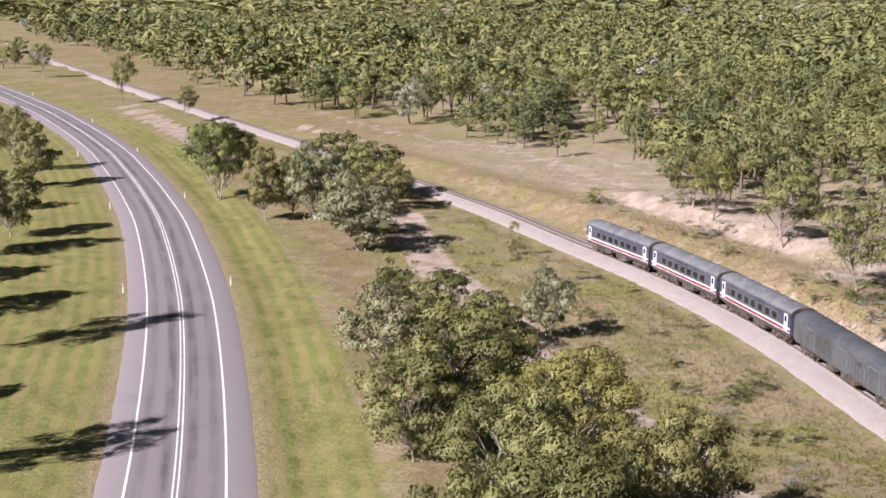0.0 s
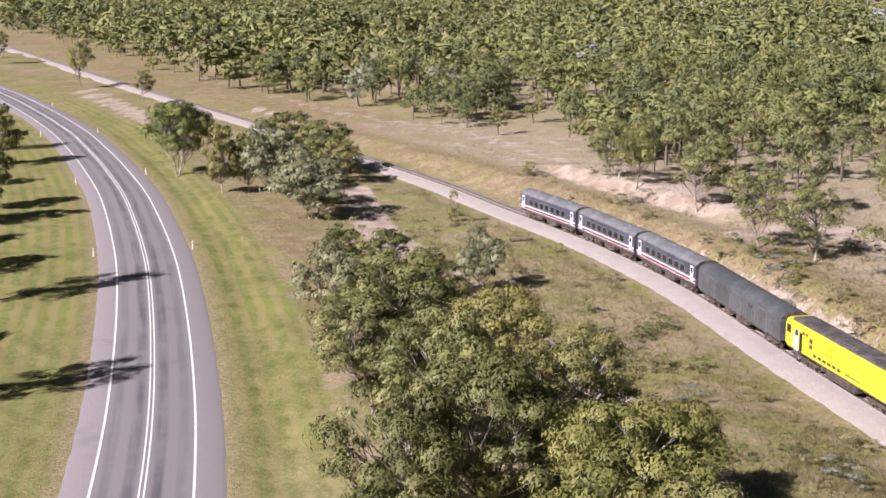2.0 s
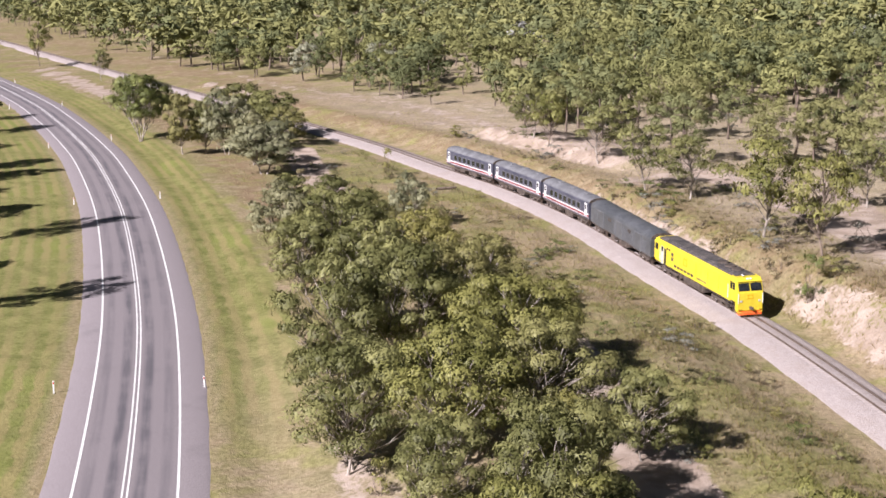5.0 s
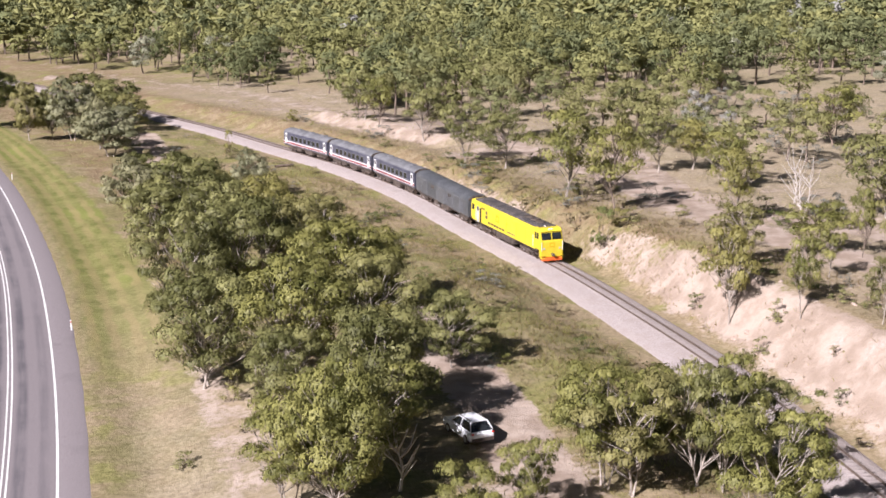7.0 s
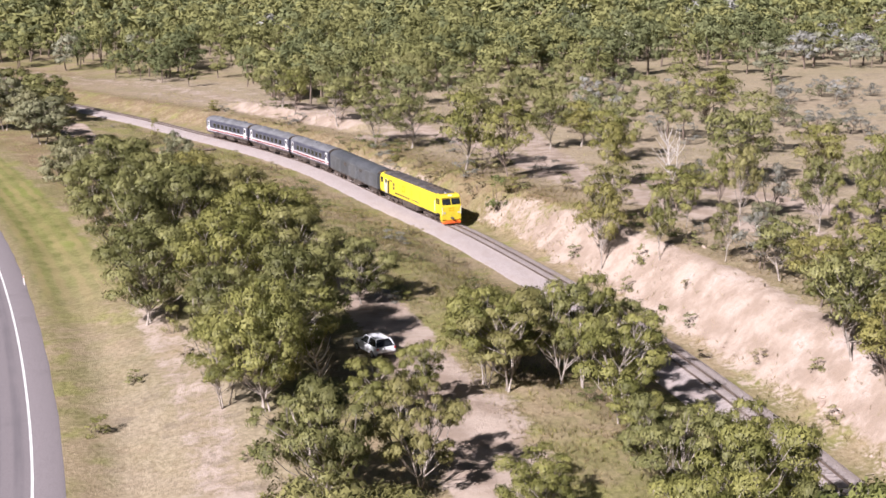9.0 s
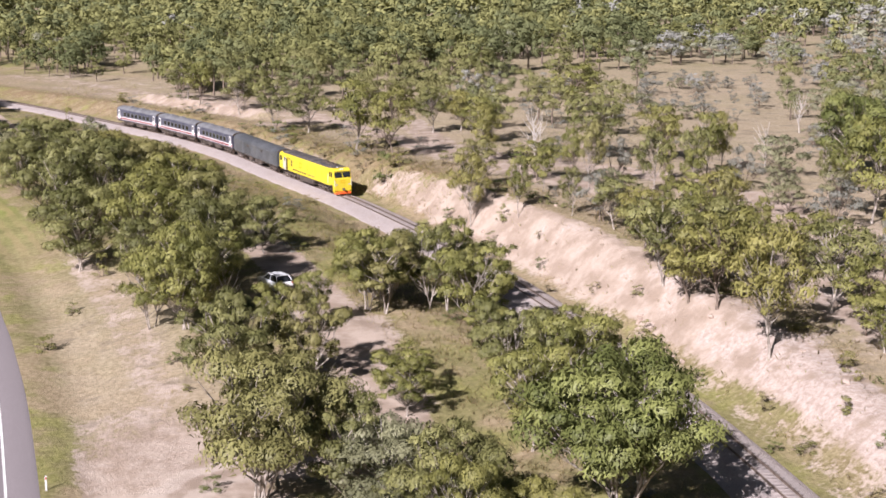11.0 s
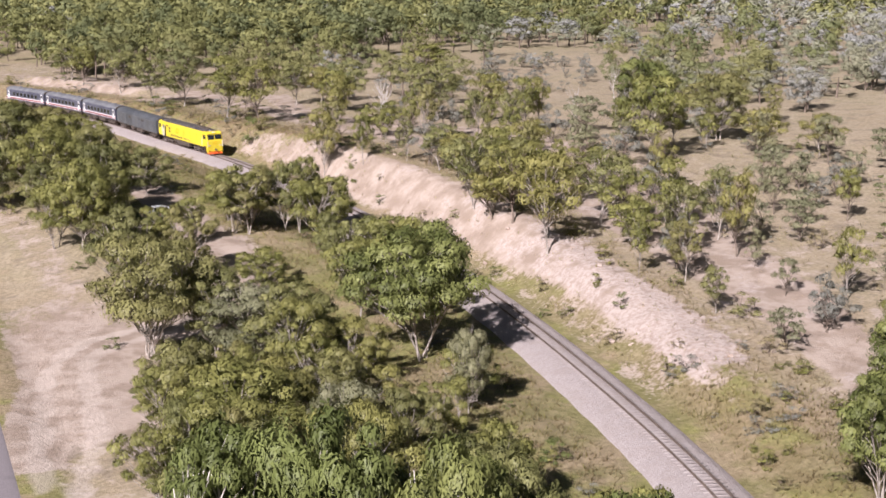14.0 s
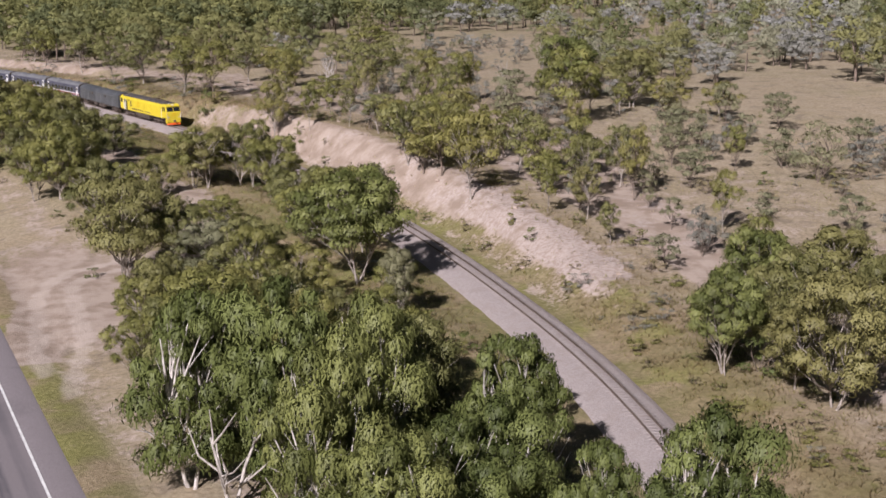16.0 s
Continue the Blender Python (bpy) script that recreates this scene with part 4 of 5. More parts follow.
def plain_trees(count):
    rng = np.random.default_rng(77)
    spots = [(x, y) for x, y, *_ in EAST_CUT + EAST_S + EAST_GREY + EAST_NEAR]
    made = 0
    while made < count:
        x, y = rng.uniform(56, 125), rng.uniform(-75, 75)
        d = float(across(rail_x, np.array(x), np.array(y)))
        if d < 11 or x - 0.45 * (y + 75) > 98 or open_flat(x, y) > 0.4 or wave(x, y, 0.085) < -0.3 or min(math.hypot(x - a, y - b) for a, b in spots) < 4.2:
            continue
        spots.append((x, y))
        made += 1
        tall = rng.uniform(4.2, 8.0)
        if rng.random() < (0.55 if d < 30 else 0.25):
            plant(GUM_TALL[made % 3], x, y, tall + 0.8, tall * rng.uniform(0.50, 0.8), "slender young gum tree on pale sandy soil", "gum trees above the cutting", rng.random() * 6.28)
        else:
            plant(IRONBARK[made % 3], x, y, tall * 0.8, tall * rng.uniform(0.7, 1.05), "thin grey-green ironbark on pale sandy soil", "grey ironbarks on the plain", rng.random() * 6.28)


plain_trees(78)


def plain_scrub(count):
    """Low grey shrubs and dry brush over the sandy plain east of the cutting."""
    rng = np.random.default_rng(91)
    made = 0
    while made < count:
        x, y = rng.uniform(54, 120), rng.uniform(-80, 95)
        d = float(across(rail_x, np.array(x), np.array(y)))
        if d < 10.5 or x - 0.45 * (y + 75) > 96 or wave(x, y, 0.11) < -0.25:
            continue
        if float(near_path(np.array(x), np.array(y), TRACK_EAST, 2.0)) > 0.3:
            continue
        made += 1
        tall = rng.uniform(0.7, 2.4)
        kind = (BUSH_GREY, BUSH_DRY, BUSH[1], BUSH_GREY, BUSH[0])[int(rng.integers(5))]
        plant(kind, x, y, tall, tall * rng.uniform(1.1, 2.0), "low dry shrub on the sandy plain", "bushes", rng.random() * 6.28)


plain_scrub(165)


def far_scrub(count):
    """Grey shrubs and small ironbarks scattered over the open flat beyond the cutting."""
    rng = np.random.default_rng(97)
    made = 0
    while made < count:
        x, y = rng.uniform(66, 200), rng.uniform(60, 200)
        d = float(across(rail_x, np.array(x), np.array(y)))
        if not 30 < d < 165 or x - 0.45 * (y + 75) > 100 or open_flat(x, y) > 0.5 or wave(x, y, 0.06) < -0.35:
            continue
        made += 1
        tall = rng.uniform(1.6, 4.6)
        kind = (BUSH_GREY, IRONBARK[1], BUSH_GREY, IRONBARK[0])[int(rng.integers(4))]
        plant(kind, x, y, tall, tall * rng.uniform(0.9, 1.5), "grey-green shrub on the open dry flat", "bushes", rng.random() * 6.28)


far_scrub(110)


# ---------------------------------------------------------------- the wide woodland
def clump_mesh(seed, per, size, clumps, low=0.35, shape="round", big=1.2):
    (tv, tf), leaves = grow(seed, 1, low, clumps, per, size, shape=shape, big=big, ruffle=0.15, droop=-0.45, part_by=0.58)
    return leaves


def light_trunk(rng):
    return tube([(0, 0, -0.4), (rng.normal() * 0.2, rng.normal() * 0.2, 3), (rng.normal() * 0.4, rng.normal() * 0.4, 6)], [0.22, 0.16, 0.08], 4)


def wood_density(x, y):
    """Trees to the square metre."""
    d, r = across(rail_x, x, y), across(road_x, x, y)
    far = np.hypot(x, y + 60)
    patch = wave(x, y, 0.035) * 0.5 + wave(x + 40, y, 0.013) * 0.5
    edge = np.interp(y, [-100, 0, 60, 110, 170, 230, 290, 340, 500], [30, 56, 46, 24, 20, 26, 25, 16, 14])
    dense = smooth((y - x - 20 + 40 * patch) / 80)
    east = smooth((d - edge) / 14) * (0.0095 * (0.6 + 0.8 * np.clip(patch + 0.4, 0, 1)) * (1 - dense) + 0.0120 * dense)
    east = east * (0.45 + 0.9 * np.clip(0.55 + patch, 0, 1))
    west = smooth((-r - 30) / 14) * 0.006
    between = smooth((y - 430) / 120) * smooth((r - 12) / 5) * smooth((-d - 12) / 5) * 0.004
    return np.where(d > 0, east, np.where(r < 0, west, between)) * smooth((far - 100) / 40) * (1 - open_flat(x, y))


def scatter(seed, lo, hi, thin, spread=(-27, 60)):
    """Random places in the wedge of land before the camera's way, between two distances."""
    rng = np.random.default_rng(seed)
    n = int(np.radians(spread[1] - spread[0]) * (hi * hi - lo * lo) / 2 * 0.0205 * thin)
    rad = np.sqrt(lo * lo + (hi * hi - lo * lo) * rng.random(n))
    ang = np.radians(rng.uniform(*spread, n))
    x, y = rad * np.sin(ang), rad * np.cos(ang) - 60
    keep = rng.random(n) < wood_density(x, y) * thin / (0.0205 * thin)
    return rng, x[keep], y[keep]


def woodland(name, seed, lo, hi, thin, patterns, leaf_mats, label, grow_by=1.0, spread=(-27, 60), trunks=True):
    rng, x, y = scatter(seed, lo, hi, thin, spread)
    z = height(x, y)
    tall = rng.uniform(7.0, 11.5, len(x)) * (0.85 + 0.25 * (wave(x, y, 0.02) > 0)) * np.interp(np.hypot(x, y), [0, 900], [1, 1.05])
    wide = tall * rng.uniform(0.72, 1.15, len(x)) * grow_by
    # share of grey trees; the distance term paints haze into the leaf colour
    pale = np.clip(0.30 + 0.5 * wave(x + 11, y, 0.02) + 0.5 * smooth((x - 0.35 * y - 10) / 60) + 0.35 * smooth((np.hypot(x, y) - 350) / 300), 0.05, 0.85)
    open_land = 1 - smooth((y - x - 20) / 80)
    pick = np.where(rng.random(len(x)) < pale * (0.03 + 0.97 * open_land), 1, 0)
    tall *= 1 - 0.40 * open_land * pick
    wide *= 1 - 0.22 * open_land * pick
    vs, fs, ts, mi, ni, turns, tones, n = [], [], [], [], [], [], [], 0
    stems, m = [], 0
    for k in range(len(x)):
        v, f, turn, tone = patterns[int(rng.integers(len(patterns)))]
        a = rng.random() * 6.283
        c, s = math.cos(a) * wide[k] / 8, math.sin(a) * wide[k] / 8
        w = np.stack([v[:, 0] * c - v[:, 1] * s + x[k], v[:, 0] * s + v[:, 1] * c + y[k], v[:, 2] * tall[k] / 10 + z[k]], -1)
        vs.append(w)
        fs.append(f + n)
        ca, sa = math.cos(a), math.sin(a)
        turns.append(np.stack([turn[:, 0] * ca - turn[:, 1] * sa, turn[:, 0] * sa + turn[:, 1] * ca, turn[:, 2]], -1))
        tones.append(0.55 * rng.random() + 0.45 * tone)
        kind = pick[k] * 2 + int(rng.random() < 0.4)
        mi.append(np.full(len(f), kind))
        n += len(v)
        if trunks:
            tv, tf = light_trunk(rng)
            stems.append(tv * (wide[k] / 8, wide[k] / 8, tall[k] / 10) + (x[k], y[k], z[k]))
            ts.append(tf + m)
            ni.append(np.full(len(tf), 4))
            m += len(tv)
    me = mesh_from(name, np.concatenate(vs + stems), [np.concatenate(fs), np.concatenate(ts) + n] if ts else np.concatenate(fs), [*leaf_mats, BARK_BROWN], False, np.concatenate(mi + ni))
    dress(me, np.concatenate(turns), np.concatenate(tones))
    print(name, len(x), "trees", len(me.polygons), "faces")
    return tagged(new(name, me), label, "woodland", kind="stuff")


FINE_WOOD = [clump_mesh(200 + i, 100, 0.47, 18, 0.26 + 0.03 * i, ("round", "flat", "tall")[i % 3], 1.05) for i in range(6)]
NEAR_WOOD = [clump_mesh(200 + i, 42, 0.80, 16, 0.24 + 0.03 * i, ("round", "flat", "tall")[i % 3], 1.2) for i in range(6)]
FAR_WOOD = [clump_mesh(220 + i, 7, 2.2, 8, 0.24) for i in range(5)]
LAST_WOOD = [clump_mesh(240 + i, 5, 3.8, 6, 0.2) for i in range(4)]
woodland("woodland", 3, 60, 260, 1.0, FINE_WOOD, WOOD_LEAVES, "open eucalypt woodland of olive and grey-green trees")
woodland("middle_woodland", 13, 260, 420, 1.0, NEAR_WOOD, WOOD_LEAVES, "eucalypt woodland of olive and grey-green trees on dry ground")
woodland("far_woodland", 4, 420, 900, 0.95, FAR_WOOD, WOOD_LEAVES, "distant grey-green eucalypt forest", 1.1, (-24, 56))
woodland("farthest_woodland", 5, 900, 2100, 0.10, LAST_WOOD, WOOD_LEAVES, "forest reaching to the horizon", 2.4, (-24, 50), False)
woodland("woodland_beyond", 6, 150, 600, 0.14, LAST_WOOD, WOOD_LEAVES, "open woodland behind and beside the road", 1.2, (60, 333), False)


# ---------------------------------------------------------------- the train
def box_into(bm, c, s, bevel=0.0, turn=None):
    """A box with centre c and size s, its edges rounded by bevel."""
    made = bmesh.ops.create_cube(bm, size=1.0, matrix=Matrix.Translation(c) @ (turn or Matrix()) @ Matrix.Diagonal((*s, 1)))
    if bevel:
        edges = list({e for v in made["verts"] for e in v.link_edges})
        bmesh.ops.bevel(bm, geom=edges, offset=bevel, segments=2, affect="EDGES", profile=0.6)
    return bm


def boxes(*rows, bevel=0.0):
    bm = bmesh.new()
    for c, s in rows:
        box_into(bm, c, s, bevel)
    return bm


def extruded(profile, y0, y1, bevel=0.0):
    """A closed outline (x, z) drawn out along y."""
    bm = bmesh.new()
    a = [bm.verts.new((x, y0, z)) for x, z in profile]
    b = [bm.verts.new((x, y1, z)) for x, z in profile]
    n = len(profile)
    for i in range(n):
        bm.faces.new((a[i], a[(i + 1) % n], b[(i + 1) % n], b[i]))
    bm.faces.new(a[::-1])
    bm.faces.new(b)
    bmesh.ops.recalc_face_normals(bm, faces=bm.faces)
    if bevel:
        bmesh.ops.bevel(bm, geom=[e for e in bm.edges if e.calc_face_angle(0) > 0.9], offset=bevel, segments=2, affect="EDGES")
    return bm


def sidewise(profile, x0, x1, bevel=0.0):
    """A closed outline (y, z) drawn out along x."""
    bm = extruded([(p, q) for p, q in profile], x0, x1, bevel)
    for v in bm.verts:
        v.co = Vector((v.co.y, v.co.x, v.co.z))
    bmesh.ops.recalc_face_normals(bm, faces=bm.faces)
    return bm


def wheel_bm(x, y, r=0.46):
    bm = bmesh.new()
    for rad, wide, off in ((r, 0.11, 0.0), (r + 0.035, 0.03, -0.06 * (1 if x > 0 else -1)), (0.13, 0.17, 0.0)):
        bmesh.ops.create_cone(bm, cap_ends=True, segments=18, radius1=rad, radius2=rad, depth=wide, matrix=Matrix.Translation((x + off, y, r)) @ Matrix.Rotation(radians(90), 4, "Y"))
    return bm


TRAIN_YELLOW = speckled("loco_yellow_paint", (0.60, 0.48, 0.030), (0.72, 0.585, 0.042), 0.35, 0.35, 0.0, 0.5)
LOCO_ROOF = speckled("loco_roof_grey", (0.045, 0.043, 0.045), (0.13, 0.115, 0.105), 0.7, 0.75)
TRAIN_BLACK = speckled("underframe_black", (0.042, 0.034, 0.029), (0.130, 0.104, 0.086), 1.5, 0.8)
TRAIN_GLASS = speckled("train_window_glass", (0.010, 0.012, 0.014), (0.022, 0.025, 0.028), 0.8, 0.08, 0.0, 0.6)
PILOT_ORANGE = speckled("pilot_orange", (0.70, 0.10, 0.02), (0.85, 0.17, 0.04), 1.2, 0.5)
AMBER_MARK = speckled("amber_emblem", (0.60, 0.36, 0.01), (0.68, 0.43, 0.015), 1.0, 0.4)
DOOR_GREY = speckled("door_grey", (0.38, 0.38, 0.36), (0.52, 0.52, 0.50), 1.5, 0.5)
VAN_GREY = speckled("van_dark_grey", (0.085, 0.092, 0.098), (0.135, 0.142, 0.150), 0.4, 0.45, 0.25)
COACH_SIDE = speckled("coach_slate", (0.060, 0.062, 0.088), (0.105, 0.108, 0.140), 0.4, 0.4, 0.2)
COACH_ROOF = speckled("coach_roof", (0.125, 0.128, 0.135), (0.20, 0.205, 0.215), 0.5, 0.6)
STRIPE_WHITE = speckled("stripe_white", (0.68, 0.68, 0.68), (0.80, 0.80, 0.80), 1.0, 0.4)
STRIPE_RED = speckled("stripe_red", (0.17, 0.022, 0.030), (0.26, 0.038, 0.045), 1.0, 0.4)
LAMP_GLASS = speckled("lamp_glass", (0.75, 0.75, 0.70), (0.85, 0.85, 0.80), 3.0, 0.15)


def bogie(parent, y, axles, gap):
    half = gap * (axles - 1) / 2
    frame_part = part("bogie", boxes(((1.08, y, 0.62), (0.12, 2 * half + 1.1, 0.26)), ((-1.08, y, 0.62), (0.12, 2 * half + 1.1, 0.26)), ((0, y, 0.66), (1.9, 0.5, 0.22)), *(((s * 1.12, y - half + gap * k, 0.46), (0.16, 0.34, 0.34)) for s in (-1, 1) for k in range(axles)), bevel=0.02), TRAIN_BLACK, parent, "black cast bogie")
    for k in range(axles):
        for s in (-1, 1):
            part("wheel", wheel_bm(s * 0.5665, y - half + gap * k), RAIL_STEEL, frame_part)
    return frame_part


def build_locomotive():
    ob = tagged(new("locomotive"), "bright yellow diesel locomotive with a grey roof and orange pilot", "locomotive", "train")
    prof = [(-1.37, 1.36), (1.37, 1.36), (1.37, 3.25), (1.22, 3.58), (0.92, 3.72), (-0.92, 3.72), (-1.22, 3.58), (-1.37, 3.25)]
    part("body", extruded(prof, -10.1, 8.7, 0.03), TRAIN_YELLOW, ob, "yellow painted steel body")
    cab = part("cab", sidewise([(8.7, 1.30), (9.9, 1.30), (9.95, 0.46), (10.40, 0.46), (10.42, 1.5), (10.42, 2.3), (10.02, 3.42), (9.78, 3.70), (8.7, 3.76)], -1.38, 1.38, 0.09), TRAIN_YELLOW, ob, "yellow full-width driving cab")
    tilt = Matrix.Rotation(math.atan2(0.40, 1.12), 4, "X")
    for s in (-1, 1):
        bm = box_into(bmesh.new(), (s * 0.64, 10.235, 2.86), (1.16, 0.05, 0.80), 0.02, tilt)
        part("windscreen", bm, TRAIN_GLASS, cab, "dark windscreen")
        part("side_window", boxes(((s * 1.375, 9.30, 2.86), (0.05, 1.00, 0.72)), bevel=0.015), TRAIN_GLASS, cab, "dark side window")
        part("ditch_light", boxes(((s * 0.98, 10.43, 1.50), (0.26, 0.08, 0.18)), bevel=0.02), DOOR_GREY, cab)
        part("headlight", boxes(((s * 0.16, 9.93, 3.62), (0.22, 0.10, 0.18)), bevel=0.03), LAMP_GLASS, cab)
        part("rear_window", boxes(((s * 1.375, -9.45, 2.80), (0.04, 0.75, 0.72)), bevel=0.015), TRAIN_GLASS, ob, "dark rear cab window")
        part("door", boxes(((s * 1.38, -7.9, 2.12), (0.04, 0.72, 1.95)), bevel=0.015), DOOR_GREY, ob, "grey side door")
        part("door_window", boxes(((s * 1.40, -7.9, 2.80), (0.03, 0.44, 0.50)), bevel=0.01), TRAIN_GLASS, ob)
        for k in range(6):
            part("grille", boxes(((s * 1.38, -4.4 + 0.86 * k, 1.62), (0.05, 0.55, 0.24)), *(((s * 1.395, -4.4 + 0.86 * k, 1.54 + 0.055 * j), (0.05, 0.50, 0.016)) for j in range(4))), TRAIN_BLACK, ob, "black louvred grille")
        for k in range(2):
            part("grille", boxes(((s * 1.38, -5.2, 2.20 + 0.52 * k), (0.05, 0.50, 0.36))), TRAIN_BLACK, ob, "black louvred grille")
            part("vent", boxes(((s * 1.38, -6.6 + 0.6 * k, 3.05), (0.05, 0.30, 0.24))), TRAIN_BLACK, ob)
        part("brow", boxes(((s * 0.66, 10.02, 3.40), (1.30, 0.30, 0.07)), bevel=0.02), TRAIN_YELLOW, cab, "yellow brow over the windscreen")
        part("window_post", boxes(((s * 1.385, 9.30, 2.86), (0.04, 0.06, 0.74))), TRAIN_YELLOW, cab)
        # no recess is cut: a flat dark plate stands for the shade inside
        part("door_shade_plate", boxes(((s * 1.385, -7.1, 2.10), (0.04, 0.50, 1.70)), bevel=0.01), TRAIN_GLASS, ob, "flat dark plate for the shade in an opening beside the door")
        part("lettering", boxes(*(((s * 1.375, 1.2 + 0.34 * k, 1.62), (0.03, 0.20, 0.17)) for k in range(7))), LOCO_ROOF, ob, "dark unreadable lettering as plain bars")
        for y in (8.3, -8.5):
            for z in (0.45, 0.75, 1.05):
                part("step", boxes(((s * 1.30, y, z), (0.22, 0.46, 0.04))), TRAIN_BLACK, ob)
        part("emblem", boxes(((s * 1.38, -1.9, 2.95), (0.03, 0.95, 0.14)), ((s * 1.38, -1.9, 2.25), (0.03, 0.95, 0.14)), ((s * 1.38, -2.3, 2.6), (0.03, 0.14, 0.70)), ((s * 1.38, -1.5, 2.6), (0.03, 0.14, 0.70))), AMBER_MARK, ob, "plain amber emblem shape")
        part("sill", boxes(((s * 1.33, -0.5, 1.30), (0.10, 18.6, 0.16)), bevel=0.02), TRAIN_YELLOW, ob, "yellow sill")
        for y in (-6.9, -3.2, 0.8, 3.6, 6.2):
            part("body_seam", boxes(((s * 1.376, y, 2.25), (0.012, 0.035, 1.7))), AMBER_MARK, ob)
        for x, y, z, long in ((1.40, 8.35, 2.1, 1.4), (1.40, -8.5, 2.1, 1.4), (1.28, 10.46, 1.75, 1.0)):
            part("handrail", boxes(((s * x, y, z), (0.05, 0.05, long))), STRIPE_WHITE, ob, "white handrail")
    part("emblem", boxes(((0, 10.43, 2.10), (0.62, 0.03, 0.10)), ((0, 10.43, 1.74), (0.62, 0.03, 0.10)), ((-0.26, 10.43, 1.92), (0.10, 0.03, 0.36)), ((0.26, 10.43, 1.92), (0.10, 0.03, 0.36))), AMBER_MARK, cab, "plain amber emblem shape")
    roof = part("roof", extruded([(-1.16, 3.64), (1.16, 3.64), (1.02, 3.80), (0.7, 3.86), (-0.7, 3.86), (-1.02, 3.80)], -9.3, 9.2, 0.02), LOCO_ROOF, ob, "dark grey weathered roof")
    for k in range(9):
        part("roof_panel", boxes(((0, -8.2 + 1.95 * k, 3.88), (1.55, 1.6, 0.08)), bevel=0.02), LOCO_ROOF, roof)
    for y in (4.2, 5.9, 7.4):
        bm = bmesh.new()
        bmesh.ops.create_cone(bm, cap_ends=True, segments=20, radius1=0.58, radius2=0.55, depth=0.14, matrix=Matrix.Translation((0, y, 3.98)))
        part("cooling_fan", bm, TRAIN_BLACK, roof, "black roof fan")
    part("horn", boxes(((0.4, 9.35, 3.85), (0.10, 0.5, 0.10)), bevel=0.02), STRIPE_WHITE, roof)
    part("pilot", sidewise([(10.05, 0.18), (10.58, 0.12), (10.57, 0.36), (10.47, 0.46), (10.05, 0.46)], -1.22, 1.22, 0.03), PILOT_ORANGE, ob, "orange-red pilot plate")
    for y in (10.72, -10.3):
        part("coupler", boxes(((0, y, 0.85), (0.24, 0.5, 0.26)), bevel=0.03), TRAIN_BLACK, ob)
    for s in (-1, 1):
        for z in (0.42, 0.72):
            part("step", boxes(((s * 1.12, 10.3, z), (0.40, 0.44, 0.05))), TRAIN_YELLOW, ob)
    part("underframe", boxes(((0, -0.4, 1.16), (2.56, 18.8, 0.26)), bevel=0.02), TRAIN_BLACK, ob, "black underframe")
    part("fuel_tank", boxes(((0, 0.0, 0.72), (2.56, 4.9, 0.72)), ((0, -3.0, 0.85), (2.5, 0.8, 0.4)), bevel=0.08), TRAIN_BLACK, ob, "black fuel tank")
    bogie(ob, 6.4, 3, 1.68)
    bogie(ob, -6.6, 3, 1.68)
    return ob


def car_shell(ob, half, side_mat, roof_mat, ribs):
    prof = [(-1.36, 1.12), (1.36, 1.12), (1.40, 1.30), (1.40, 3.05), (1.30, 3.36), (-1.30, 3.36), (-1.40, 3.05), (-1.40, 1.30)]
    body = part("body", extruded(prof, -half, half, 0.02), side_mat, ob)
    arch = [(1.36 * math.cos(a), 3.18 + 0.64 * math.sin(a)) for a in np.linspace(0.12, math.pi - 0.12, 11)]
    roof = part("roof", extruded(arch, -half - 0.04, half + 0.04, 0.0), roof_mat, ob, "curved grey roof")
    rib = [(x * 1.012, 3.18 + (z - 3.18) * 1.03) for x, z in arch]
    for k in range(ribs):
        y = -half + 0.5 + (2 * half - 1.0) * k / (ribs - 1)
        part("roof_rib", extruded(rib, y - 0.03, y + 0.03), roof_mat, roof)
    part("underframe", boxes(((0, 0, 1.02), (2.56, 2 * half - 0.4, 0.20)), ((0.9, 1.2, 0.70), (0.8, 2.6, 0.5)), ((-0.9, -0.6, 0.70), (0.8, 2.2, 0.5)), ((-0.9, 2.4, 0.72), (0.7, 1.4, 0.45)), ((0.9, -2.4, 0.72), (0.7, 1.6, 0.45)), bevel=0.02), TRAIN_BLACK, ob, "black underframe with equipment boxes")
    for s in (-1, 1):
        part("gangway", boxes(((0, s * (half + 0.16), 2.15), (1.05, 0.36, 2.2)), bevel=0.05), TRAIN_BLACK, ob, "black gangway bellows")
        part("end_arch", extruded([(x * 1.02, z) for x, z in arch], s * half - 0.05, s * half + 0.05), TRAIN_BLACK, ob)
    bogie(ob, half - 2.6, 2, 2.1)
    bogie(ob, -half + 2.6, 2, 2.1)
    return body


